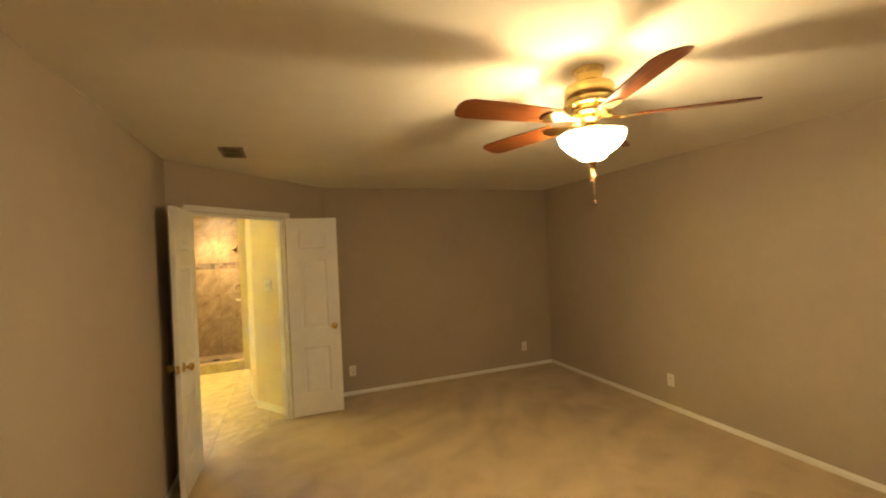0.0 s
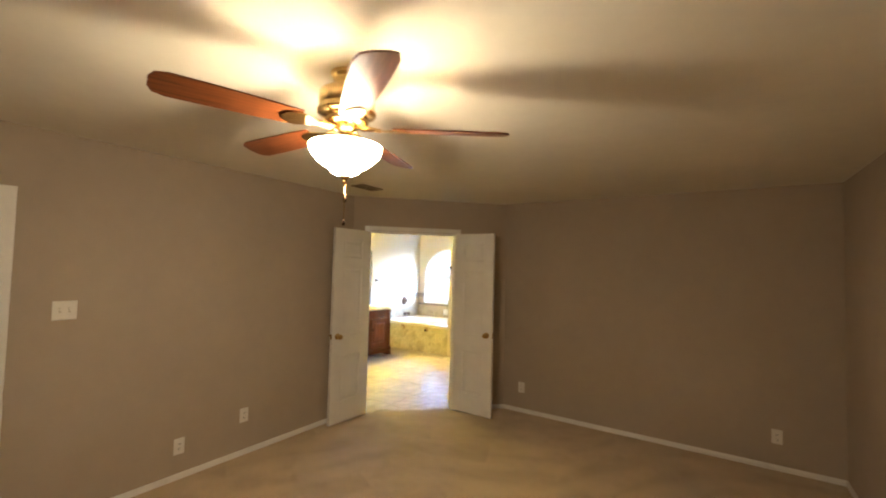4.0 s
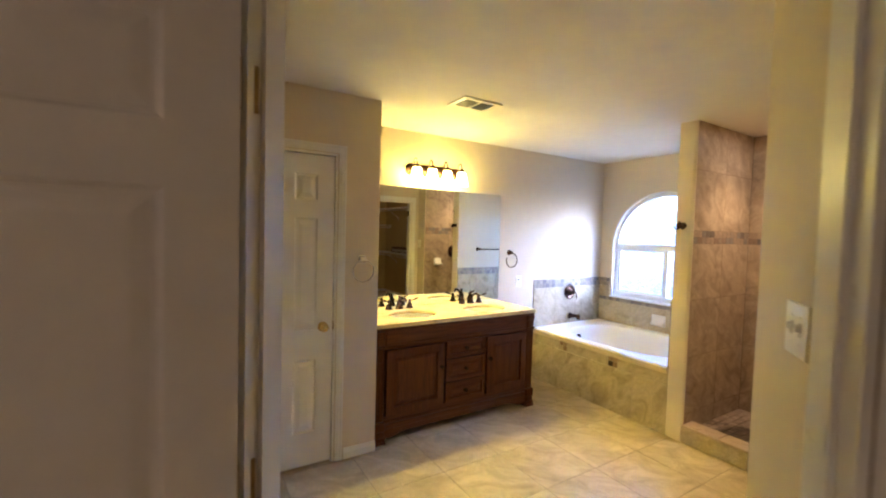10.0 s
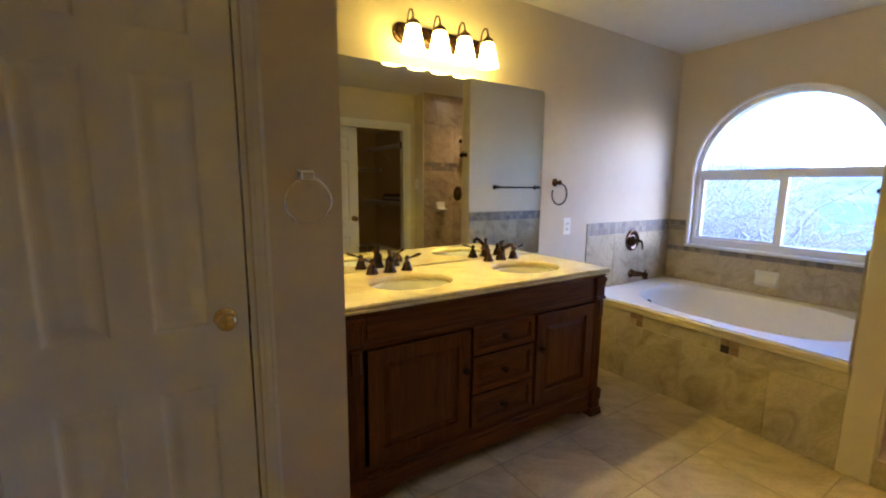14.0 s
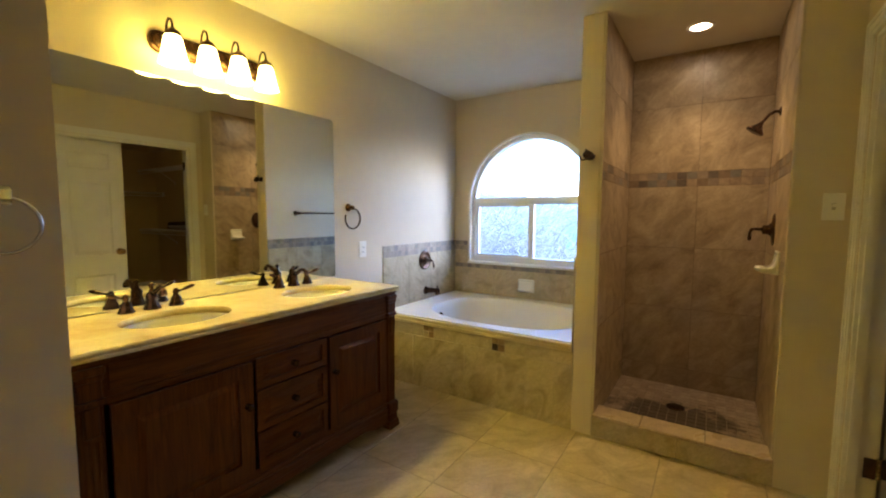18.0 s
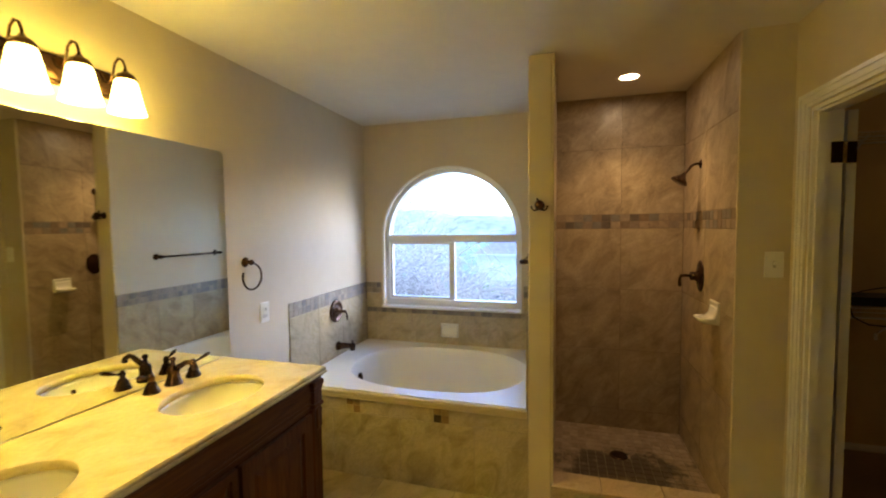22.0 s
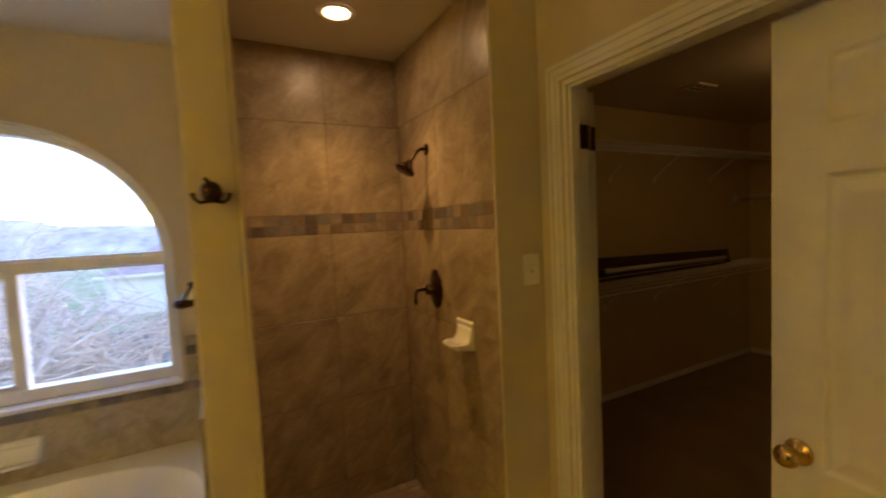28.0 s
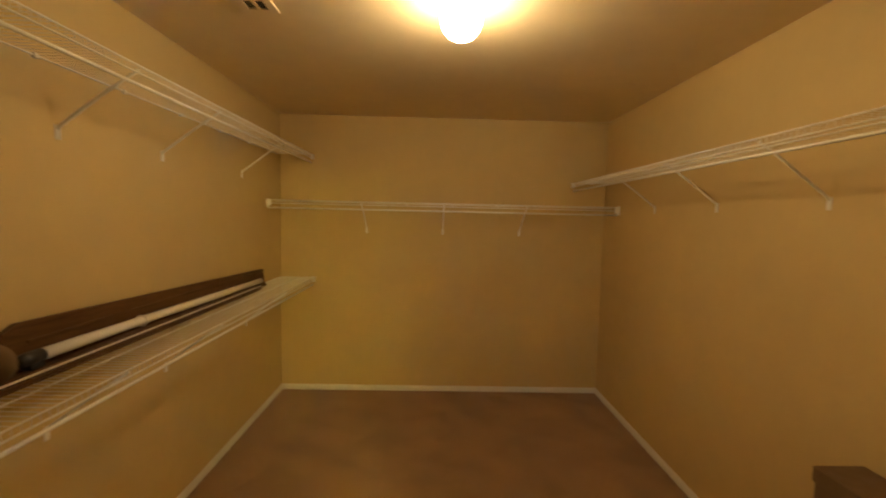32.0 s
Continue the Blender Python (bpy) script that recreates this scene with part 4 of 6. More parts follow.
def raised_front(bm, x, y0, y1, z0, z1, rail=0.055):
    """A framed front with a raised field, its face towards +x."""
    holed(bm, lambda u, k, z: (x + 0.018 * k, u, z), y0, y1, z0, z1, [(y0 + rail, y1 - rail, z0 + rail, z1 - rail)])
    box(bm, x, x + 0.006, y0 + rail, y1 - rail, z0 + rail, z1 - rail)
    a = rail + 0.012
    b = rail + 0.034
    q = [bm.verts.new((x + 0.006, y, z)) for y, z in ((y0 + a, z0 + a), (y1 - a, z0 + a), (y1 - a, z1 - a), (y0 + a, z1 - a))]
    r = [bm.verts.new((x + 0.015, y, z)) for y, z in ((y0 + b, z0 + b), (y1 - b, z0 + b), (y1 - b, z1 - b), (y0 + b, z1 - b))]
    bm.faces.new(r)
    for i in range(4):
        bm.faces.new((q[i], q[(i + 1) % 4], r[(i + 1) % 4], r[i]))
    return bm


def pull(parent, x, y, z):
    k = part("knob", lathe(bmesh.new(), [(0.013, 0.0), (0.013, 0.003), (0.006, 0.006), (0.006, 0.014), (0.014, 0.019), (0.015, 0.025), (0.009, 0.031), (0, 0.032)], 16, (x, y, z), (1, 0, 0)), BRONZE, parent, "dark bronze cabinet knob")
    return k


for y0, y1, ky in ((4.005, 4.500, 4.472), (4.925, 5.365, 4.952)):
    dd = part("cabinet_door", raised_front(bmesh.new(), VD - 0.002, y0, y1, 0.195, 0.685, 0.06), CHERRY, van)
    pull(dd, VD + 0.016, ky, 0.50)
for z0, z1 in ((0.555, 0.690), (0.365, 0.545), (0.195, 0.355)):
    dd = part("drawer", raised_front(bmesh.new(), VD - 0.002, 4.520, 4.905, z0, z1, 0.028), CHERRY_SIDE, van)
    pull(dd, VD + 0.014, 4.705, (z0 + z1) / 2)
# side panel towards the tub
part("side_panel", boxes((0.06, 0.46, VY1, VY1 + 0.004, 0.22, 0.78), (0.11, 0.41, VY1 + 0.004, VY1 + 0.009, 0.27, 0.73), bevel=0.002), CHERRY, van)


def ring_plate(bm, x0, x1, y0, y1, cx, cy, rx, ry, z0, z1, n=48, power=2.0):
    """A rectangular plate with an oval hole."""
    angs = sorted({round(2 * math.pi * i / n, 6) for i in range(n)} | {round(math.atan2(y - cy, x - cx) % (2 * math.pi), 6) for x in (x0, x1) for y in (y0, y1)})

    def oval(a):
        c, s = math.cos(a), math.sin(a)
        k = (abs(c / rx) ** power + abs(s / ry) ** power) ** (-1 / power)
        return cx + k * c, cy + k * s

    def edge(a):
        c, s = math.cos(a), math.sin(a)
        ks = []
        if abs(c) > 1e-9:
            ks.append(((x1 if c > 0 else x0) - cx) / c)
        if abs(s) > 1e-9:
            ks.append(((y1 if s > 0 else y0) - cy) / s)
        k = min(ks)
        return cx + k * c, cy + k * s

    it, ib, ot, ob = ([bm.verts.new((*f(a), z)) for a in angs] for f, z in ((oval, z1), (oval, z0), (edge, z1), (edge, z0)))
    m = len(angs)
    for i in range(m):
        j = (i + 1) % m
        bm.faces.new((it[i], ot[i], ot[j], it[j]))
        bm.faces.new((ib[j], ob[j], ob[i], ib[i]))
        bm.faces.new((it[j], ib[j], ib[i], it[i])).smooth = True
        bm.faces.new((ot[i], ob[i], ob[j], ot[j]))
    return bm


TZ0, TZ1, TX1, TY0, TY1 = 0.852, 0.882, 0.600, 3.905, 5.468
SINKS = ((0.325, 4.335), (0.335, 5.060))
bm = bmesh.new()
ring_plate(bm, 0.008, TX1 - 0.012, TY0, 4.70, *SINKS[0], 0.166, 0.210, TZ0, TZ1)
ring_plate(bm, 0.008, TX1 - 0.012, 4.70, TY1 - 0.012, *SINKS[1], 0.166, 0.210, TZ0, TZ1)
top = thing("vanity_worktop", "cream veined marble worktop with two oval sink cut-outs", "worktop")
part("slab", bm, MARBLE, top)
bm = bmesh.new()
prof = [(0.0, 0.0), (0.012, 0.0), (0.012, 0.008), (0.006, 0.012), (0.009, 0.018), (0.009, 0.024), (0.004, 0.030), (0.0, 0.030)]
for path in ([(TX1 - 0.012, TY0), (TX1 - 0.012, TY1 - 0.012), (0.008, TY1 - 0.012)],):
    rings = []
    outs = [(1, 0), (1, 1), (0, 1)]
    for (px, py), (ox, oy) in zip(path, outs):
        rings.append([bm.verts.new((px + ox * o, py + oy * o, TZ0 + z)) for o, z in prof])
    for q0, q1 in zip(rings, rings[1:]):
        for i in range(len(prof)):
            bm.faces.new((q0[i], q0[(i + 1) % len(prof)], q1[(i + 1) % len(prof)], q1[i]))
    bm.faces.new(rings[0])
    bm.faces.new(rings[-1])
part("ogee_edge", bm, MARBLE, top)


for cx, cy in SINKS:
    s = thing("sink", "white oval undermount porcelain sink basin", "sink", pose(cx, cy, TZ0), "vanity sinks")
    bm = bmesh.new()
    prof = [(1.10, -0.001), (1.0, -0.001)] + [(math.cos(a) ** 0.8 if math.cos(a) > 0 else 0, -0.155 * math.sin(a)) for a in [math.pi / 2 * i / 12 for i in range(1, 12)]] + [(0.09, -0.154)]
    lathe(bm, [(max(r, 0.0), z) for r, z in prof], 48, sx=0.171, sy=0.215)
    part("bowl", bm, PORCELAIN, s)
    part("drain", lathe(bmesh.new(), [(0.0, -0.148), (0.018, -0.148), (0.022, -0.151), (0.022, -0.156)], 20), BRONZE, s, "dark bronze sink drain")
    part("overflow", lathe(bmesh.new(), [(0, 0.0), (0.011, 0.0), (0.012, -0.004)], 14, (0.155, 0, -0.05), (-1, 0, 0.5)), BRONZE, s)


def faucet(m, label):
    f = thing("faucet", label, "faucet", m, "vanity faucets")
    bm = bmesh.new()
    lathe(bm, [(0.0, 0.0), (0.036, 0.0), (0.036, 0.005), (0.031, 0.012), (0.026, 0.028), (0.024, 0.046), (0.025, 0.060), (0.022, 0.070), (0.013, 0.079), (0.009, 0.090), (0.009, 0.100), (0.013, 0.105), (0.013, 0.112), (0.008, 0.118), (0, 0.120)], 20)
    part("body", bm, BRONZE, f)
    bm = bmesh.new()
    tube(bm, [(0.012, 0, 0.070), (0.040, 0, 0.082), (0.070, 0, 0.100), (0.095, 0, 0.104), (0.115, 0, 0.092), (0.122, 0, 0.074)], [0.013, 0.0125, 0.0115, 0.011, 0.012, 0.013], 12)
    part("spout", bm, BRONZE, f)
    for dy in (-0.100, 0.100):
        bm = bmesh.new()
        lathe(bm, [(0.0, 0.0), (0.033, 0.0), (0.033, 0.004), (0.028, 0.012), (0.023, 0.026), (0.020, 0.038), (0.014, 0.046), (0.010, 0.052), (0.012, 0.058), (0.014, 0.066), (0.010, 0.075), (0.006, 0.080), (0, 0.081)], 18, (0.0, dy, 0))
        h = part("handle", bm, BRONZE, f)
        s = 1 if dy > 0 else -1
        bm = bmesh.new()
        tube(bm, [(0.003, dy + s * 0.006, 0.064), (0.008, dy + s * 0.024, 0.070), (0.013, dy + s * 0.042, 0.077), (0.018, dy + s * 0.060, 0.084), (0.021, dy + s * 0.074, 0.088)], [0.0050, 0.0048, 0.0085, 0.0090, 0.0045], 10)
        part("lever", bm, BRONZE, h)
    return f


fc = faucet(pose(0.085, SINKS[0][1], TZ1), "oil-rubbed bronze widespread faucet with two lever handles")
copy_thing(fc, pose(0.085, SINKS[1][1] + 0.03, TZ1))

bm = bmesh.new()
yy0, yy1, zz0, zz1 = WCY + 0.006, 5.492, 0.886, 1.946
ol = [(yy0, zz0), (yy1, zz0)] + [(yy1 - 0.03 + 0.03 * math.cos(a), zz1 - 0.03 + 0.03 * math.sin(a)) for a in [math.pi / 2 * i / 6 for i in range(7)]] + [(yy0, zz1)]
lo = [bm.verts.new((0.0015, y, z)) for y, z in ol]
hi = [bm.verts.new((0.0065, y, z)) for y, z in ol]
bm.faces.new(lo)
bm.faces.new(hi[::-1])
for i in range(len(ol)):
    bm.faces.new((lo[i], lo[(i + 1) % len(ol)], hi[(i + 1) % len(ol)], hi[i]))
solid("wall_mirror", bm, MIRROR, "large frameless wall mirror above the vanity", "mirror")

# vanity light: four bell shades on a bar
vl = thing("vanity_light", "bronze four-lamp bath bar with lit frosted bell shades", "wall lamp", pose(0, 4.69, 2.105))
bm = bmesh.new()
pl = []
for i in range(13):
    a = -math.pi / 2 + math.pi * i / 12
    pl.append((0.245 + 0.045 * math.cos(a), 0.052 * math.sin(a)))
pl += [(-x, -z) for x, z in pl]
for x0, x1, k in ((0.001, 0.016, 1.0), (0.016, 0.026, 0.78)):
    lo = [bm.verts.new((x0, y if k == 1 else y * 0.94, z * k)) for y, z in pl]
    hi = [bm.verts.new((x1, y * (0.985 if k == 1 else 0.92), z * k * 0.9)) for y, z in pl]
    bm.faces.new(lo)
    bm.faces.new(hi[::-1])
    for i in range(len(pl)):
        bm.faces.new((lo[i], lo[(i + 1) % len(pl)], hi[(i + 1) % len(pl)], hi[i]))
part("back_plate", bm, BRONZE, vl)
for i in range(4):
    y = -0.233 + 0.155 * i
    arm = part("arm", tube(bmesh.new(), [(0.02, y, 0.0), (0.045, y, 0.012), (0.058, y, 0.04), (0.068, y, 0.072), (0.088, y, 0.088), (0.108, y, 0.078), (0.118, y, 0.055), (0.120, y, 0.030)], 0.005, 8), BRONZE, vl)
    part("socket_cup", lathe(bmesh.new(), [(0, 0.042), (0.008, 0.040), (0.012, 0.032), (0.026, 0.024), (0.035, 0.010), (0.036, 0.002), (0, 0.002)], 20, (0.12, y, 0)), BRONZE, arm)
    bm = bmesh.new()
    outer = [(0.030, 0.004), (0.037, -0.008), (0.041, -0.030), (0.047, -0.060), (0.053, -0.088), (0.059, -0.110), (0.062, -0.121)]
    inner = [(r - 0.003, z) for r, z in outer[::-1]]
    lathe(bm, outer + inner, 28, (0.12, y, 0))
    part("shade", bm, SHADE_GLOW, vl, "lit frosted glass bell shade")
    part("bulb", lathe(bmesh.new(), [(0, 0.0), (0.012, -0.008), (0.014, -0.025), (0.025, -0.050), (0.028, -0.066), (0.021, -0.086), (0, -0.093)], 18, (0.12, y, 0)), BULB_GLOW, arm, "lit lamp bulb")


def towel_ring(m, label, material, square, ring_r=0.075):
    """Hangs from a wall; the room lies towards +x."""
    t = thing("towel_ring", label, "towel ring", m)
    if square:
        part("base", boxes((0.0005, 0.006, -0.026, 0.026, -0.026, 0.026), (0.006, 0.011, -0.022, 0.022, -0.022, 0.022), (0.011, 0.030, -0.011, 0.011, -0.011, 0.011), (0.030, 0.036, -0.022, 0.022, -0.017, 0.017), (0.036, 0.045, -0.020, 0.020, -0.014, 0.014), bevel=0.002), material, t)
    else:
        part("base", lathe(bmesh.new(), [(0, 0.0005), (0.028, 0.0005), (0.028, 0.006), (0.020, 0.012), (0.012, 0.020), (0.011, 0.034), (0.017, 0.042), (0.014, 0.052), (0, 0.056)], 20, (0, 0, 0), (1, 0, 0)), material, t)
    span = 32 if square else 26
    pts = [(0.038 if square else 0.047, ring_r * math.sin(2 * math.pi * i / 32), -0.006 - ring_r + ring_r * math.cos(2 * math.pi * i / 32)) for i in range(span + 1)]
    part("ring", tube(bmesh.new(), pts, 0.0048 if square else 0.0055, 10, not square), material, t)
    return t


towel_ring(pose(WCX, 3.777, 1.358), "polished chrome towel ring on a square base", CHROME, True, 0.073)
towel_ring(pose(0, 5.627, 1.362), "oil-rubbed bronze towel ring on a round base", BRONZE, False, 0.072)

# ---- bathroom: tub and window ----
TUBZ = 0.545
AX1 = PX0
tub = thing("bathtub", "white oval drop-in garden bathtub in a tiled surround", "bathtub")
bm = bmesh.new()
TC, TR = (0.840, 6.535), (0.625, 0.445)
ring_plate(bm, 0.0078, AX1 - 0.012, 5.9925, NW - 0.012, *TC, *TR, TUBZ - 0.035, TUBZ, 72, 2.5)
part("rim", bm, TUB_WHITE, tub)
bm = bmesh.new()


def superoval(a, rx, ry, p=2.5):
    c, s = math.cos(a), math.sin(a)
    k = (abs(c / rx) ** p + abs(s / ry) ** p) ** (-1 / p)
    return k * c, k * s


rows = []
for k, z in ((1.0, TUBZ - 0.001), (0.985, TUBZ - 0.012), (0.965, TUBZ - 0.04), (0.93, TUBZ - 0.12), (0.89, TUBZ - 0.24), (0.85, TUBZ - 0.34), (0.78, TUBZ - 0.40), (0.6, TUBZ - 0.425), (0.0, TUBZ - 0.43)):
    if k:
        rows.append([bm.verts.new((TC[0] + superoval(2 * math.pi * i / 72, TR[0] * k, TR[1] * k)[0], TC[1] + superoval(2 * math.pi * i / 72, TR[0] * k, TR[1] * k)[1], z)) for i in range(72)])
    else:
        rows.append([bm.verts.new((*TC, z))])
for q0, q1 in zip(rows, rows[1:]):
    for i in range(72):
        j = (i + 1) % 72
        f = bm.faces.new((q0[i], q0[j], q1[j], q1[i]) if len(q1) > 1 else (q0[i], q0[j], q1[0]))
        f.smooth = True
part("basin", bm, TUB_WHITE, tub)
part("front_trim", boxes((0.012, AX1 - 0.004, 5.970, 5.992, TUBZ - 0.030, TUBZ - 0.006), (0.012, AX1 - 0.004, 5.978, 5.992, TUBZ - 0.056, TUBZ - 0.031), bevel=0.004), CREAM_TRIM, tub, "cream bullnose trim under the tub rim")
part("overflow_plate", lathe(bmesh.new(), [(0, 0.012), (0.022, 0.011), (0.033, 0.006), (0.034, -0.004)], 24, (0.268, 6.44, 0.445), (1, 0.1, 0.18)), BRONZE, tub, "bronze overflow plate")
vt = thing("tub_valve", "oil-rubbed bronze round tub valve with a lever", "faucet", pose(0.0075, 6.556, 0.905))
part("escutcheon", lathe(bmesh.new(), [(0, 0.0), (0.088, 0.0), (0.089, 0.004), (0.084, 0.012), (0.076, 0.015), (0.068, 0.013), (0.060, 0.007), (0.044, 0.006), (0.034, 0.010), (0.030, 0.020), (0.026, 0.032), (0.020, 0.036), (0, 0.036)], 40, (0, 0, 0), (1, 0, 0)), BRONZE, vt, "dark bronze round plate")
part("stem", lathe(bmesh.new(), [(0.017, 0.034), (0.014, 0.046), (0.010, 0.056), (0.010, 0.066), (0.014, 0.072), (0.014, 0.080), (0.008, 0.088), (0, 0.090)], 20, (0, 0, 0), (1, 0, 0)), BRONZE, vt)
part("lever", tube(bmesh.new(), [(0.076, 0.0, 0.0), (0.078, 0.016, -0.004), (0.079, 0.026, -0.024), (0.080, 0.030, -0.050), (0.080, 0.031, -0.074)], [0.008, 0.007, 0.0055, 0.008, 0.0055], 10), BRONZE, vt)
sp = thing("tub_spout", "oil-rubbed bronze tub spout with a diverter knob above the rim", "faucet", pose(0.0075, 6.575, 0.625))
part("flange", lathe(bmesh.new(), [(0, 0), (0.036, 0), (0.036, 0.006), (0.032, 0.012), (0.030, 0.02)], 22, (0, 0, 0), (1, 0, 0)), BRONZE, sp)
part("body", tube(bmesh.new(), [(0.012, 0, 0.000), (0.05, 0, 0.004), (0.095, 0, 0.008), (0.122, 0, 0.008)], [0.030, 0.025, 0.020, 0.019], 16), BRONZE, sp)
part("nozzle", lathe(bmesh.new(), [(0, 0.030), (0.014, 0.029), (0.020, 0.022), (0.022, 0.0), (0.021, -0.026), (0.017, -0.026), (0.016, -0.010), (0, -0.010)], 20, (0.128, 0, 0.002)), BRONZE, sp)
part("diverter_knob", lathe(bmesh.new(), [(0.004, 0.028), (0.004, 0.038), (0.008, 0.042), (0.008, 0.048), (0, 0.051)], 14, (0.128, 0, 0.002)), BRONZE, sp)


def soap_dish(m, label, w, lip):
    """Ceramic dish on a wall with a cove between back and tray; the room lies towards -y."""
    s = thing("soap_dish", label, "soap dish", m)
    part("back", boxes((-w / 2, w / 2, -0.013, 0.001, -0.060, 0.060), bevel=0.006), PORCELAIN, s)
    side = [(-0.010, 0.050), (-0.016, 0.020), (-0.024, -0.006), (-0.040, -0.024), (-lip + 0.012, -0.032), (-lip + 0.004, -0.026), (-lip - 0.003, -0.030), (-lip, -0.042), (-lip + 0.022, -0.054), (-0.010, -0.058)]
    bm = bmesh.new()
    rings = []
    for u, k in ((-1.0, 0.0), (-0.94, 0.72), (-0.8, 0.95), (-0.4, 1.0), (0.4, 1.0), (0.8, 0.95), (0.94, 0.72), (1.0, 0.0)):
        rings.append([bm.verts.new((u * (w / 2 - 0.006), -0.010 + (y + 0.010) * max(k, 0.3), z)) for y, z in side])
    for q0, q1 in zip(rings, rings[1:]):
        for i in range(len(side)):
            bm.faces.new((q0[i], q0[(i + 1) % len(side)], q1[(i + 1) % len(side)], q1[i])).smooth = True
    bm.faces.new(rings[0])
    bm.faces.new(rings[-1][::-1])
    part("tray", bm, PORCELAIN, s)
    return s


soap_dish(pose(0.778, NW - 0.013, 0.668), "white ceramic soap dish on the tub wall tile", 0.155, 0.055)

win = thing("window_1", "white vinyl arched window with a fixed half-round light over two sliders", "window", kind="structure")
WY = NW + 0.045


def arch_ring(bm, r0, r1, y0, y1, z_base, n=36):
    """An arched frame: half-round head on straight legs."""
    def loop(r):
        return [(wcx - r, z_base)] + [(wcx - r * math.cos(math.pi * i / n), zc + r * math.sin(math.pi * i / n)) for i in range(n + 1)] + [(wcx + r, z_base)]
    a, b = loop(r1), loop(r0)
    va0, va1, vb0, vb1 = ([bm.verts.new((x, y, z)) for x, z in l] for l, y in ((a, y0), (a, y1), (b, y0), (b, y1)))
    for i in range(len(a) - 1):
        bm.faces.new((va0[i], va0[i + 1], vb0[i + 1], vb0[i]))
        bm.faces.new((va1[i + 1], va1[i], vb1[i], vb1[i + 1]))
        bm.faces.new((va0[i + 1], va0[i], va1[i], va1[i + 1]))
        bm.faces.new((vb0[i], vb0[i + 1], vb1[i + 1], vb1[i]))
    for e in (0, -1):
        bm.faces.new((va0[e], vb0[e], vb1[e], va1[e]))
    return bm


part("window_frame", arch_ring(bmesh.new(), wr - 0.033, wr - 0.002, WY - 0.01, WY + 0.07, WIN[2] + 0.05), VINYL, win)
part("window_trim", arch_ring(bmesh.new(), wr - 0.004, wr + 0.015, NW - 0.014, NW + 0.002, WIN[2]), VINYL, win)
BARZ0, BARZ1 = 1.415, 1.48
part("transom_bar", boxes((WIN[0] + 0.028, WIN[1] - 0.028, WY, WY + 0.06, BARZ0, BARZ1), (WIN[0] + 0.028, WIN[1] - 0.028, WY - 0.012, WY, BARZ0 + 0.012, BARZ1 - 0.012), bevel=0.003), VINYL, win)
part("bottom_rail", boxes((WIN[0] + 0.002, WIN[1] - 0.002, WY - 0.01, WY + 0.07, WIN[2] + 0.002, WIN[2] + 0.055), bevel=0.003), VINYL, win)
part("meeting_stile", boxes((0.760, 0.810, WY + 0.005, WY + 0.055, WIN[2] + 0.055, BARZ0), bevel=0.003), VINYL, win)
part("sash_edge", boxes((WIN[0] + 0.034, WIN[0] + 0.056, WY + 0.01, WY + 0.05, WIN[2] + 0.055, BARZ0), (WIN[0] + 0.056, 0.760, WY + 0.01, WY + 0.05, WIN[2] + 0.055, WIN[2] + 0.074), (WIN[0] + 0.056, 0.760, WY + 0.01, WY + 0.05, BARZ0 - 0.018, BARZ0)), VINYL, win)
part("window_sill", boxes((WIN[0] - 0.014, WIN[1] + 0.012, NW - 0.040, WY - 0.01, WIN[2] - 0.020, WIN[2] + 0.002), bevel=0.004), VINYL, win)
for x0, x1, z0, z1 in ((WIN[0] + 0.05, 0.775, WIN[2] + 0.05, BARZ0 + 0.01), (0.80, WIN[1] - 0.028, WIN[2] + 0.05, BARZ0 + 0.01)):
    g = part("pane", boxes((x0, x1, WY + 0.028, WY + 0.031, z0, z1)), GLASS, win, "clear glass pane")
    g.visible_shadow = False
bm = bmesh.new()
r = wr - 0.028
ol = [(wcx - r, BARZ1 - 0.01)] + [(wcx - r * math.cos(math.pi * i / 36), zc + r * math.sin(math.pi * i / 36)) for i in range(37) if zc + r * math.sin(math.pi * i / 36) > BARZ1] + [(wcx + r, BARZ1 - 0.01)]
lo = [bm.verts.new((x, WY + 0.030, z)) for x, z in ol]
hi = [bm.verts.new((x, WY + 0.033, z)) for x, z in ol]
bm.faces.new(lo)
bm.faces.new(hi[::-1])
for i in range(len(ol)):
    bm.faces.new((lo[i], lo[(i + 1) % len(ol)], hi[(i + 1) % len(ol)], hi[i]))
g = part("pane", bm, GLASS, win, "clear half-round glass pane")
g.visible_shadow = False

# hook and towel bar on the pillar, shower fittings
hk = thing("robe_hook", "oil-rubbed bronze double robe hook on the shower pillar", "hook", pose(1.578, SHY0, 1.655))
part("base", lathe(bmesh.new(), [(0, 0), (0.026, 0), (0.026, 0.006), (0.016, 0.014), (0.012, 0.03), (0.018, 0.038), (0.014, 0.05), (0, 0.054)], 20, (0, -0.0005, 0), (0, -1, 0)), BRONZE, hk)
for s in (-1, 1):
    part("prong", tube(bmesh.new(), [(0, -0.035, -0.006), (s * 0.012, -0.043, -0.024), (s * 0.026, -0.050, -0.028), (s * 0.038, -0.054, -0.018), (s * 0.041, -0.054, -0.004)], [0.006, 0.0055, 0.0045, 0.0045, 0.0065], 8), BRONZE, hk)
part("finial", lathe(bmesh.new(), [(0, 0.0), (0.014, 0.001), (0.023, 0.008), (0.024, 0.014), (0.018, 0.022), (0, 0.026)], 20, (0, -0.046, 0.0), (0, -1, 0.15)), BRONZE, hk)
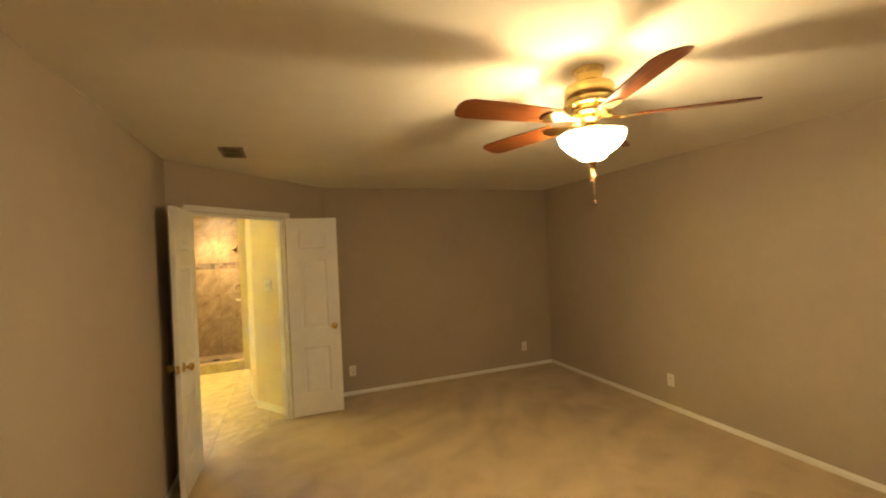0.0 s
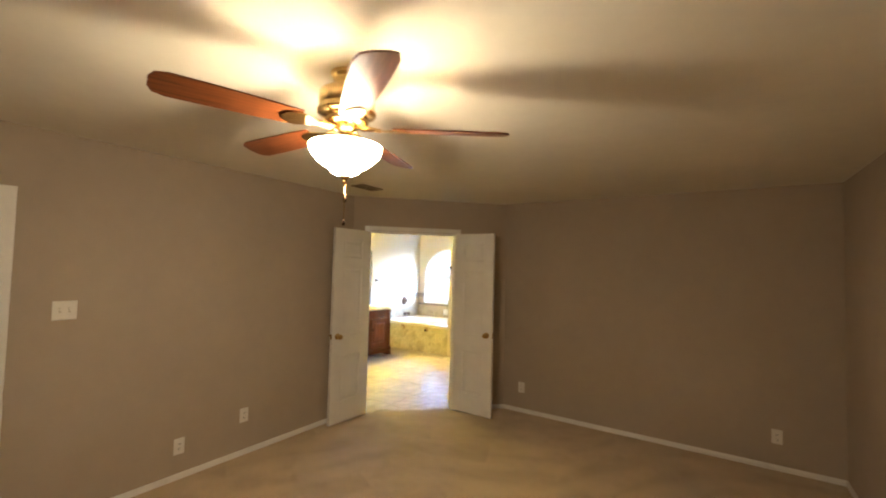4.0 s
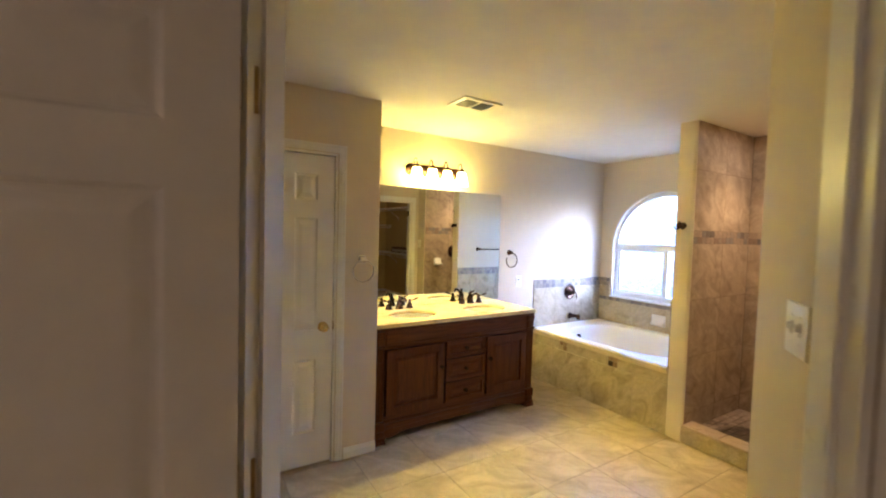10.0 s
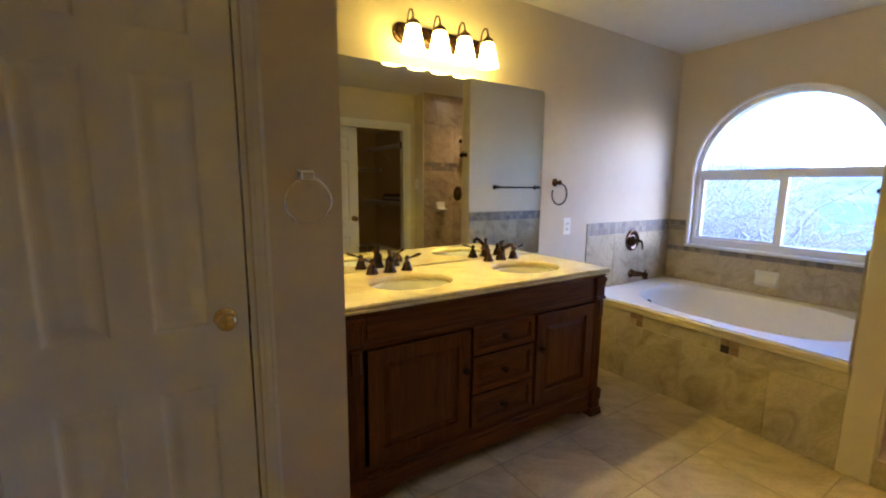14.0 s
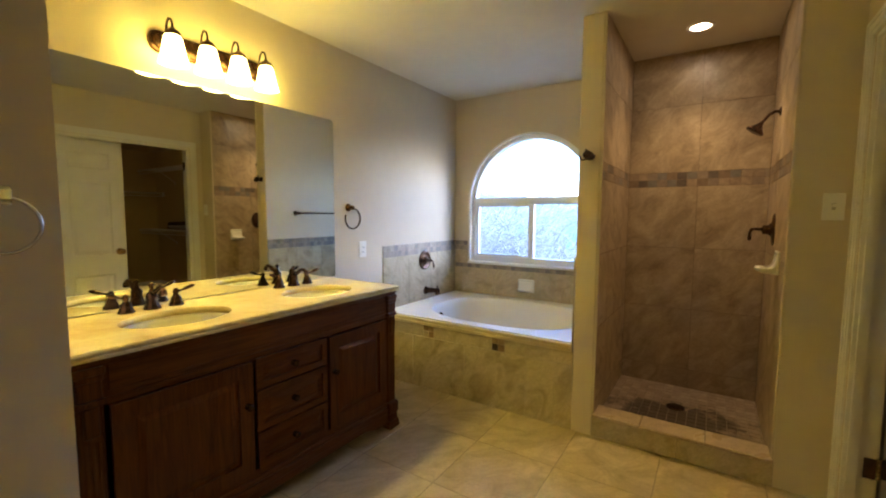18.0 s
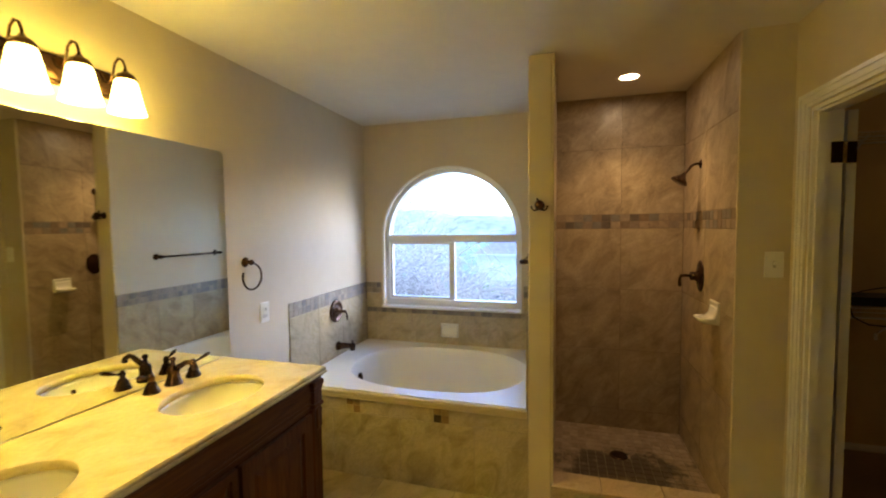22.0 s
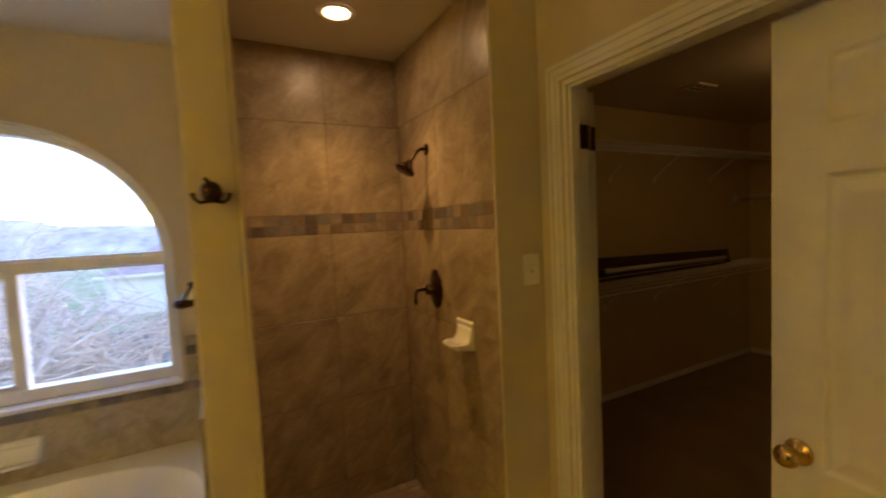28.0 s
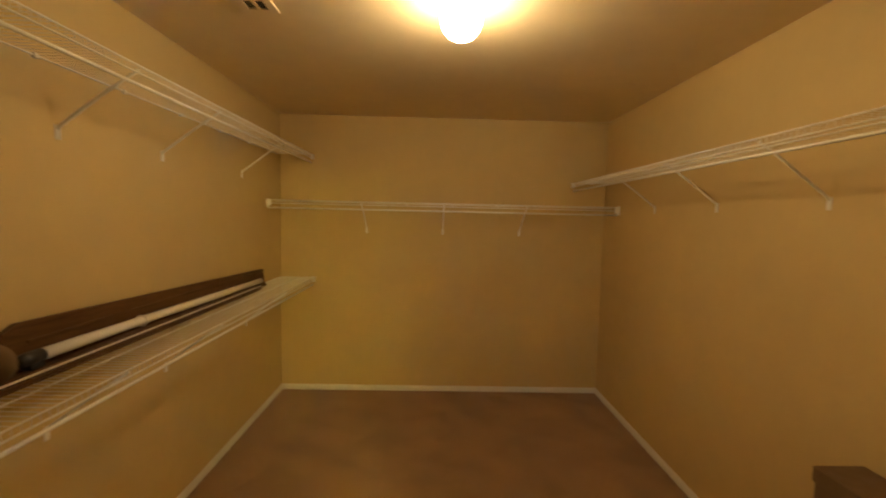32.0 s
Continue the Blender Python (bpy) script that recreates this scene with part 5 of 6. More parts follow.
part("prong", tube(bmesh.new(), [(0, -0.030, 0.006), (-0.003, -0.036, 0.020), (-0.008, -0.041, 0.029), (-0.013, -0.044, 0.034)], [0.006, 0.005, 0.0045, 0.006], 8), BRONZE, hk)
tb = thing("towel_bar", "oil-rubbed bronze towel bar on the tub side of the pillar", "towel bar", pose(PX0, 6.63, 1.325))
for y in (-0.30, 0.30):
    part("bracket", lathe(bmesh.new(), [(0, 0.0005), (0.026, 0.0005), (0.026, 0.006), (0.016, 0.014), (0.012, 0.03), (0.016, 0.05), (0.015, 0.07), (0.008, 0.078), (0, 0.080)], 18, (0, y, 0), (-1, 0, 0)), BRONZE, tb)
part("bar", tube(bmesh.new(), [(-0.062, -0.335, 0), (-0.062, -0.32, 0), (-0.062, 0.32, 0), (-0.062, 0.335, 0)], [0.004, 0.009, 0.009, 0.004], 10), BRONZE, tb)
SW = SHX1 - 0.009
sh = thing("shower_fixture", "oil-rubbed bronze shower head on a bent arm", "shower head", pose(SW, 6.545, 1.905))
part("flange", lathe(bmesh.new(), [(0, 0), (0.028, 0), (0.028, 0.004), (0.018, 0.010), (0.011, 0.012)], 20, (0, 0, 0), (-1, 0, 0)), BRONZE, sh)
part("arm", tube(bmesh.new(), [(0, 0, 0), (-0.03, 0, 0.002), (-0.055, 0, -0.012), (-0.08, 0, -0.045), (-0.092, 0, -0.06)], 0.0085, 10), BRONZE, sh)
part("head", lathe(bmesh.new(), [(0, 0.0), (0.012, 0.0), (0.016, 0.012), (0.030, 0.030), (0.046, 0.046), (0.050, 0.056), (0.046, 0.060), (0, 0.061)], 28, (-0.088, 0, -0.055), (-0.55, 0, -0.83)), BRONZE, sh)
sv = thing("shower_valve", "oil-rubbed bronze oval shower valve with a lever", "faucet", pose(SW, 6.51, 1.238))
part("escutcheon", lathe(bmesh.new(), [(0, 0.0), (0.068, 0.0), (0.070, 0.004), (0.060, 0.010), (0.030, 0.015), (0.024, 0.024), (0.019, 0.030), (0.019, 0.055), (0, 0.058)], 32, (0, 0, 0), (-1, 0, 0), 1.0, 1.35), BRONZE, sv)
part("lever", tube(bmesh.new(), [(-0.045, 0, 0), (-0.080, 0, 0.004), (-0.105, 0, 0.0), (-0.112, 0, -0.020), (-0.112, 0, -0.055), (-0.110, 0, -0.065)], [0.010, 0.009, 0.009, 0.008, 0.010, 0.005], 10), BRONZE, sv)
soap_dish(pose(SHX1 - 0.008, 6.245, 1.075, 0, 0, 270), "white ceramic soap dish on the shower wall", 0.14, 0.098)
cn = thing("recessed_light", "lit recessed ceiling downlight in the shower", "ceiling lamp", pose(2.075, 6.49, H))
part("ring", lathe(bmesh.new(), [(0.050, -0.001), (0.052, -0.006), (0.072, -0.006), (0.076, -0.001)], 36), WHITE_PLASTIC, cn)
part("lens", lathe(bmesh.new(), [(0, -0.0012), (0.050, -0.0012), (0.050, 0.0008), (0, 0.0008)], 36), CAN_GLOW, cn, "lit lamp lens")
solid("shower_drain", lathe(bmesh.new(), [(0, 0.0875), (0.045, 0.0875), (0.052, 0.085), (0.054, 0.080)], 28, (2.045, 6.50, 0)), BRONZE, "dark bronze shower floor drain", "drain")

# ---- closet ----


def wire_shelf(label, m, length, brackets, depth=0.30):
    """Ventilated shelf: x along the wall, y out from it, top at z = 0."""
    s = thing("wire_shelf", label, "shelf", m, "closet wire shelves")
    r = 0.0032
    for y, z, rr, nm in ((0.008, 0, r, "back_rod"), (depth * 0.5, -0.004, r, "middle_rod"), (depth, 0, r, "front_rod"), (depth, -0.026, r, "lip_rod"), (depth - 0.012, -0.062, 0.0065, "hang_rod")):
        part(nm, tube(bmesh.new(), [(0, y, z), (length, y, z)], rr, 8), WIRE, s)
    verts, faces = [], []
    n = int(length / 0.026)
    for i in range(n + 1):
        x = length * i / n
        for (y0, z0), (y1, z1) in (((0.008, 0.004), (depth, 0.004)), ((depth, 0.004), (depth + 0.002, -0.026))):
            b = len(verts)
            w = 0.0010
            if z0 == z1:
                verts += [(x - w, y0, z0), (x + w, y0, z0), (x, y0, z0 + 2 * w), (x - w, y1, z1), (x + w, y1, z1), (x, y1, z1 + 2 * w)]
            else:
                verts += [(x - w, y0, z0), (x + w, y0, z0), (x, y0 + 2 * w, z0), (x - w, y1, z1), (x + w, y1, z1), (x, y1 + 2 * w, z1)]
            faces += [(b, b + 1, b + 4, b + 3), (b + 1, b + 2, b + 5, b + 4), (b + 2, b, b + 3, b + 5), (b, b + 2, b + 1), (b + 3, b + 4, b + 5)]
    me = bpy.data.meshes.new("wire_deck")
    me.from_pydata(verts, [], faces)
    me.materials.append(WIRE)
    tagged(part("wire_deck", me, None, s), kind="stuff")
    for x in brackets:
        bm = bmesh.new()
        tube(bm, [(x, depth - 0.004, -0.012), (x, depth * 0.55, -0.10), (x, 0.012, -0.215), (x, 0.003, -0.225)], 0.0055, 8)
        box(bm, x - 0.011, x + 0.011, 0.0005, 0.006, -0.262, -0.212, 0.002)
        part("support_bracket", bm, WIRE, s)
    for x in (0.0, length):
        part("end_cap", boxes((x - 0.012, x + 0.012, depth - 0.018, depth + 0.010, -0.036, 0.008), bevel=0.003), WIRE, s)
    k = 0
    while 0.15 + k * 0.4 < length:
        x = 0.15 + k * 0.4
        part("wall_clip", boxes((x - 0.008, x + 0.008, 0.0005, 0.016, -0.010, 0.007), bevel=0.002), WIRE, s)
        k += 1
    return s


L0 = 2.95
wire_shelf("white coated wire shelf high on the closet wall", pose(6.52, CN, 2.085, 0, 0, 180), 6.52 - L0, [6.52 - x for x in (3.45, 4.447, 5.018, 5.865)])
wire_shelf("white coated wire shelf at waist height holding blinds and cables", pose(6.57, CN, 1.025, 0, 0, 180), 6.57 - L0, [6.57 - x for x in (3.7, 4.35, 5.0, 5.9)])
wire_shelf("white coated wire shelf high on the closet wall", pose(L0 + 0.1, CS, 1.900), 6.58 - L0 - 0.1, [x - L0 - 0.1 for x in (3.5, 4.48, 5.115, 5.743)])
wire_shelf("white coated wire shelf across the closet's end wall", pose(CE, CS + 0.006, 1.690, 0, 0, 90), CN - CS - 0.012, [0.75, 1.43, 2.1])
for y, yaw in ((CS, 180), (CN, 0)):
    eb = thing("shelf_end_bracket", "white plastic end bracket holding the shelf's front rod", "bracket", pose(CE - 0.295, y, 1.665, 0, 0, yaw), "closet end brackets")
    part("plate", boxes((-0.026, 0.026, -0.012, -0.0005, -0.036, 0.036), bevel=0.004), WIRE, eb)
    part("socket", boxes((-0.014, 0.014, -0.034, -0.012, -0.020, 0.030), bevel=0.004), WIRE, eb)

LZ = 1.031
bl = thing("window_blind", "long brown wooden blind valance leaning on the wire shelf", "blind", pose(5.10, CN - 0.065, LZ) @ pose(0, 0, 0, -10, 0, 0))
bm = bmesh.new()
ol = [(-0.95, 0.0), (0.97, 0.0), (0.97, 0.130), (-0.87, 0.185), (-0.925, 0.160), (-0.95, 0.10)]
lo = [bm.verts.new((x, -0.012, z)) for x, z in ol]
hi = [bm.verts.new((x, 0.012, z)) for x, z in ol]
bm.faces.new(lo)
bm.faces.new(hi[::-1])
for i in range(len(ol)):
    bm.faces.new((lo[i], lo[(i + 1) % 6], hi[(i + 1) % 6], hi[i]))
part("valance", bm, BLIND_BROWN, bl)
part("moulding", boxes((-0.95, 0.97, -0.020, -0.012, 0.0, 0.018), (-0.86, 0.97, -0.018, -0.012, 0.112, 0.124), bevel=0.002), BLIND_BROWN, bl)
hr = thing("blind_headrail", "white rolled blind with a black end cap on the shelf", "blind", pose(4.97, CN - 0.092, LZ + 0.068, 0, 0.6, 0.0))
part("roll", tube(bmesh.new(), [(-0.72, 0, 0), (-0.2, 0.002, 0.001), (0.3, -0.002, 0), (0.98, 0, 0)], [0.020, 0.018, 0.019, 0.017], 14), WHITE_PLASTIC, hr)
part("end_cap", tube(bmesh.new(), [(-0.80, -0.004, -0.002), (-0.775, -0.002, 0), (-0.72, 0, 0)], [0.014, 0.022, 0.022], 12), BLACK, hr)
part("bracket", boxes((-0.775, -0.725, -0.020, 0.016, -0.034, -0.012), bevel=0.003), BLACK, hr, "black mounting bracket")
part("tie_strap", tube(bmesh.new(), [(-0.26, 0.023 * math.cos(a), 0.023 * math.sin(a)) for a in [2 * math.pi * i / 16 for i in range(17)]], 0.003, 6, False), WHITE_PLASTIC, hr)
sl = thing("blind_bundle", "stacked bundle of brown and white blind slats on the wire shelf", "blind", pose(4.95, CN - 0.100, LZ))
for k in range(6):
    part("slat", boxes((-0.98 + 0.011 * (k * 3 % 5), 0.95 - 0.012 * (k * 2 % 3), -0.024 + 0.003 * (k % 2), 0.012 + 0.002 * (k % 3), 0.0035 + 0.0062 * k, 0.0088 + 0.0062 * k), bevel=0.001), WHITE_PLASTIC if k == 4 else BLIND_BROWN, sl)
solid("tape_roll", lathe(bmesh.new(), [(0.030, -0.022), (0.058, -0.022), (0.058, 0.022), (0.030, 0.022), (0.030, -0.022)], 28, (4.08, CN - 0.105, LZ + 0.0978), (1, 0.15, 0)), CARDBOARD, "beige roll of tape standing on the blind slats", "tape roll")
bx = thing("cable_box", "flat black media box with loose cables on the shelf", "electronics", pose(3.52, CN - 0.17, LZ))
part("case", boxes((-0.20, 0.20, -0.11, 0.11, 0.003, 0.058), bevel=0.004), BLACK, bx)
part("cable", tube(bmesh.new(), [(0.18 - 0.30 * t + 0.10 * math.sin(7 * t), 0.02 - 0.18 * math.sin(3.1 * t), 0.066 + 0.07 * abs(math.sin(4.4 * t))) for t in [i / 40 for i in range(41)]], 0.0045, 6), BLACK, bx, "looped black cable")
part("cable", tube(bmesh.new(), [(0.10, -0.10, 0.03), (0.20, -0.12, 0.02), (0.30, -0.14, 0.012), (0.345, -0.155, -0.02), (0.33, -0.160, -0.06), (0.24, -0.165, -0.095), (0.10, -0.165, -0.11), (-0.05, -0.165, -0.10), (-0.12, -0.15, -0.06), (-0.14, -0.135, 0.02)], 0.0045, 6), BLACK, bx, "black cable hanging below the shelf")
part("plug", boxes((0.05, 0.15, -0.135, -0.105, 0.004, 0.03), bevel=0.005), BLACK, bx)
hm = thing("storage_box", "dark brown cardboard storage box on the closet carpet", "box", pose(4.05, CS + 0.105, 0.003))
part("body", boxes((-0.20, 0.20, -0.085, 0.085, 0.0, 0.70), bevel=0.004), CARDBOARD, hm)
part("lid", boxes((-0.205, 0.205, -0.09, 0.09, 0.70, 0.755), bevel=0.003), CARDBOARD, hm)

gl = thing("closet_light", "lit frosted globe ceiling lamp on a brass ring", "ceiling lamp", pose(4.61, 5.70, H))
part("base", lathe(bmesh.new(), [(0, -0.0005), (0.060, -0.0005), (0.062, -0.010), (0.048, -0.020), (0, -0.020)], 28), HINGE_BRASS, gl)
part("globe", lathe(bmesh.new(), [(0.040, -0.018), (0.052, -0.026), (0.072, -0.046), (0.083, -0.072), (0.083, -0.096), (0.075, -0.124), (0.056, -0.148), (0.030, -0.162), (0, -0.166)], 36), GLOBE_GLOW, gl, "lit frosted glass globe")
ht = thing("attic_hatch", "painted attic hatch panel with a moulded trim in the ceiling", "hatch", pose(0, 0, H))
HX0, HX1, HY0, HY1 = 3.79, 4.39, 4.79, 5.72
part("panel", boxes((HX0 + 0.05, HX1 - 0.05, HY0 + 0.05, HY1 - 0.05, -0.003, 0.0015)), CLOSET_CEIL, ht)
for d in ((HX0, HX1, HY0, HY0 + 0.042), (HX0, HX1, HY1 - 0.042, HY1), (HX0, HX0 + 0.042, HY0 + 0.042, HY1 - 0.042), (HX1 - 0.042, HX1, HY0 + 0.042, HY1 - 0.042)):
    part("trim", boxes((*d, -0.014, 0.001), bevel=0.003), TRIM, ht)

# ---- outdoors ----
GROUND = plain("dry_lawn", (0.33, 0.35, 0.17), 0.95, vary=0.3, scale=0.4, grain=0.6, grain_scale=20)
HOUSE_WHITE = plain("white_siding", (0.86, 0.78, 0.69), 0.8, vary=0.06, scale=1.5)
ROOF = plain("pinkish_roof", (0.52, 0.345, 0.29), 0.9, vary=0.15, scale=3.0)
BRICK_W = plain("pale_house_wall", (0.50, 0.45, 0.42), 0.9, vary=0.1, scale=3.0)
TWIG = plain("grey_twigs", (0.66, 0.55, 0.46), 0.9, vary=0.25, scale=10)
LEAF = plain("evergreen_leaves", (0.19, 0.23, 0.12), 0.8, vary=0.35, scale=3)
# the woods' base colour is paled to stand in for distant haze
HAZE = plain("hazy_far_woods", (0.62, 0.49, 0.42), 1.0, vary=0.3, scale=0.15)
GZ = -2.95
rng = random.Random(7)
bm = bmesh.new()
prism(bm, [(-400, -60), (400, -60), (400, 900), (-400, 900)], GZ - 0.2, GZ)
solid("ground", bm, GROUND, kind="structure")
solid("wall_lower_storey", boxes((-0.1, EX + 0.1, SY - 0.1, NW + 0.15, GZ - 0.05, -0.062)), BRICK_W, kind="structure")
FENCE = plain("weathered_grey_fence", (0.30, 0.29, 0.29), 0.9, vary=0.2, scale=2.0, per_object=True)
fe = thing("fence", "weathered grey board fence across the yard", "fence", pose(0, 20.5, GZ))
board = to_mesh("board", boxes((0, 0.185, -0.012, 0.012, 0.02, 1.68), bevel=0.004), FENCE)
for i in range(110):
    b = part("board", board, None, fe)
    b.location = (-11 + i * 0.192, rng.uniform(-0.006, 0.006), rng.uniform(-0.02, 0.02))
for z in (0.35, 1.40):
    part("rail", boxes((-11, 10.1, 0.014, 0.06, z, z + 0.09)), FENCE, fe)
for k in range(9):
    part("post", boxes((-11 + k * 2.6, -10.9 + k * 2.6, 0.06, 0.16, -0.1, 1.75)), FENCE, fe)
# neighbouring house across the yards, seen from upstairs
ho = thing("house", "white neighbouring house with a pinkish-grey hipped roof", "house", pose(0, 35.0, GZ))
part("wall", boxes((-4.6, 12.0, 0, 8.0, 0, 2.30)), HOUSE_WHITE, ho)
bm = bmesh.new()
v = [bm.verts.new(p) for p in ((-5.0, -0.5, 2.32), (12.5, -0.5, 2.32), (12.5, 8.5, 2.32), (-5.0, 8.5, 2.32), (-0.9, 4.0, 4.85), (8.4, 4.0, 4.85))]
for f in ((0, 1, 5, 4), (1, 2, 5), (2, 3, 4, 5), (3, 0, 4), (3, 2, 1, 0)):
    bm.faces.new([v[i] for i in f])
part("roof", bm, ROOF, ho)
part("fascia", boxes((-5.02, 12.52, -0.56, -0.505, 2.22, 2.40)), HOUSE_WHITE, ho)
part("gutter", boxes((-5.02, 12.52, -0.64, -0.565, 2.30, 2.38), bevel=0.01), HOUSE_WHITE, ho)
bm = bmesh.new()
v = [bm.verts.new(p) for p in ((-2.6, 2.2, 3.55), (3.2, 2.2, 3.55), (-0.3, 3.6, 5.3), (-2.6, 6.0, 3.55), (3.2, 6.0, 3.55), (0.9, 3.6, 5.3))]
for f in ((0, 1, 5, 2), (0, 2, 3), (1, 4, 5), (3, 2, 5, 4), (0, 3, 4, 1)):
    bm.faces.new([v[i] for i in f])
part("upper_roof", bm, ROOF, ho)
part("roof_vent", boxes((0.1, 0.5, 3.0, 3.4, 4.95, 5.25)), TWIG, ho)
part("window", boxes((3.2, 4.4, -0.03, 0.02, 0.9, 1.9)), SLOT, ho)
gr = thing("barbecue_grill", "dark covered grill standing in the far yard", "grill", pose(0.4, 28.5, GZ))
part("body", boxes((-0.55, 0.55, -0.3, 0.3, 0.55, 1.05), bevel=0.08), BLACK, gr)
for x in (-0.45, 0.45):
    for y in (-0.22, 0.22):
        part("leg", boxes((x - 0.03, x + 0.03, y - 0.03, y + 0.03, 0, 0.56)), BLACK, gr)
part("side_shelf", boxes((0.55, 1.0, -0.25, 0.25, 0.86, 0.92)), BLACK, gr)


def leafy_tree(x, y, h, seed):
    """Tapered trunk, limbs and a crown of many small leaves."""
    rg = random.Random(seed)
    t = thing("tree", "dark evergreen tree behind the neighbouring house", "tree", pose(x, y, GZ))
    bm = bmesh.new()
    tube(bm, [(0, 0, -0.1), (0.05, 0, h * 0.3), (-0.05, 0.1, h * 0.7)], [0.22, 0.16, 0.06], 8)
    tips = []
    for i in range(16):
        a, z = rg.uniform(0, 6.28), rg.uniform(0.35, 0.75) * h
        l = rg.uniform(0.25, 0.42) * h
        tip = (l * math.cos(a), l * math.sin(a), z + rg.uniform(0.05, 0.28) * h)
        tube(bm, [(0, 0, z), (tip[0] * 0.5, tip[1] * 0.5, z + (tip[2] - z) * 0.4), tip], [0.06, 0.035, 0.012], 5)
        tips.append(tip)
    part("trunk", bm, TWIG, t)
    vs, fs = [], []
    for i in range(9000):
        c = rg.choice(tips)
        p = Vector((c[0] + rg.gauss(0, 0.12 * h), c[1] + rg.gauss(0, 0.12 * h), c[2] + rg.gauss(0, 0.09 * h)))
        d, a, b2 = frame_axes((rg.gauss(0, 1), rg.gauss(0, 1), rg.gauss(0, 1) + 0.01))
        s = rg.uniform(0.07, 0.17)
        k = len(vs)
        vs += [tuple(p + a * s), tuple(p + b2 * s * 0.5), tuple(p - a * s), tuple(p - b2 * s * 0.5)]
        fs.append((k, k + 1, k + 2, k + 3))
    me = bpy.data.meshes.new("crown")
    me.from_pydata(vs, [], fs)
    me.materials.append(LEAF)
    part("crown", me, None, t)


leafy_tree(2.3, 47.5, 6.5, 3)
leafy_tree(4.2, 48.2, 6.2, 9)
leafy_tree(6.2, 49.0, 7.0, 5)


def bare_shrub(name, label, x, y, h, spread, seed, stems=26, twigs=520):
    """Leafless shrub: arching stems that fork into fine twigs."""
    rg = random.Random(seed)
    t = thing(name, label, "shrub", pose(x, y, GZ))
    bm = bmesh.new()
    paths = []
    for i in range(stems):
        a = rg.uniform(0, 2 * math.pi)
        r = spread * math.sqrt(rg.uniform(0.05, 1))
        hh = h * rg.uniform(0.65, 1.0)
        bend = rg.uniform(-0.5, 0.5)
        pts = []
        for j in range(6):
            u = j / 5
            pts.append(Vector((r * u * math.cos(a + bend * u), r * u * math.sin(a + bend * u), -0.05 + hh * (1 - (1 - u) ** 1.8) + rg.uniform(-0.04, 0.04))))
        tube(bm, pts, [0.027 * (1 - 0.70 * j / 5) for j in range(6)], 5)
        paths.append(pts)
    part("stems", bm, TWIG, t)
    bm = bmesh.new()
    for i in range(twigs):
        pts = rg.choice(paths)
        j = rg.randrange(2, 5)
        p = pts[j].lerp(pts[j + 1], rg.random())
        d = (pts[j + 1] - pts[j]).normalized() + Vector((rg.gauss(0, 0.9), rg.gauss(0, 0.9), rg.gauss(-0.1, 0.6)))
        l = rg.uniform(0.25, 0.8)
        q = p + d.normalized() * l * 0.5
        e = q + (d.normalized() + Vector((rg.gauss(0, 0.35), rg.gauss(0, 0.35), rg.gauss(-0.1, 0.3)))).normalized() * l * 0.5
        tube(bm, [p, q, e], [0.012, 0.009, 0.005], 4, False)
    tagged(part("twigs", bm, TWIG, t), kind="stuff")


SHRUBS = ((-0.9, 9.6, 1.5, 1.3), (-2.6, 9.8, 1.7, 1.6), (-4.6, 10.4, 1.9, 1.8), (0.5, 11.2, 1.3, 1.2), (-1.4, 11.8, 1.8, 1.7), (-3.6, 12.6, 2.1, 2.0), (-6.8, 11.6, 2.2, 2.0), (-5.6, 14.2, 2.4, 2.2), (-9.0, 13.4, 2.5, 2.3))
for i, (x, y, h, s) in enumerate(SHRUBS):
    bare_shrub("shrub", "tall leafless grey twiggy shrub outside the window", x, y, h + 2.6, s * 1.35, 20 + i, 46, 950)
for i, (x, y, h, s) in enumerate(((-4.5, 19.0, 3.0, 2.4), (-7.5, 20.5, 3.8, 2.8), (-11.0, 21.0, 4.4, 3.0), (-14.5, 20.0, 4.6, 3.2), (-9.0, 24.0, 4.8, 3.2), (-18.0, 22.0, 5.0, 3.4))):
    bare_shrub("bare_tree", "leafless grey tree at the yard's wooded edge", x, y, h + 2.6, s * 1.2, 60 + i, 40, 900)
# wooded rise far away
bm = bmesh.new()
prev = None
for i in range(81):
    x = -260 + i * 5.5
    z = 8 + 9 * math.exp(-((x + 120) / 70) ** 2) + 2.2 * noise.noise((x * 0.05, 0, 0)) + 1.2 * noise.noise((x * 0.3, 3, 0))
    cur = (bm.verts.new((x, 190, GZ)), bm.verts.new((x, 200, GZ + z * 0.7)), bm.verts.new((x, 215, GZ + z)), bm.verts.new((x, 240, GZ)))
    if prev:
        for k in range(3):
            bm.faces.new((prev[k], cur[k], cur[k + 1], prev[k + 1]))
    prev = cur
solid("backdrop_hill", bm, HAZE, kind="structure")

# ---- tiles, piece by piece ----
CACHE = {}


def piece(name, parent, material, x0, x1, y0, y1, z0, z1, bevel=0.0018):
    """One tile; tiles of one size share their mesh."""
    key = (name, material.name, round(x1 - x0, 3), round(y1 - y0, 3), round(z1 - z0, 3))
    if key not in CACHE:
        a, b, c = (x1 - x0) / 2, (y1 - y0) / 2, (z1 - z0) / 2
        CACHE[key] = to_mesh(name, box(bmesh.new(), -a, a, -b, b, -c, c, bevel), material)
    ob = new(name, CACHE[key])
    ob.parent = parent
    ob.location = ((x0 + x1) / 2, (y0 + y1) / 2, (z0 + z1) / 2)
    return ob


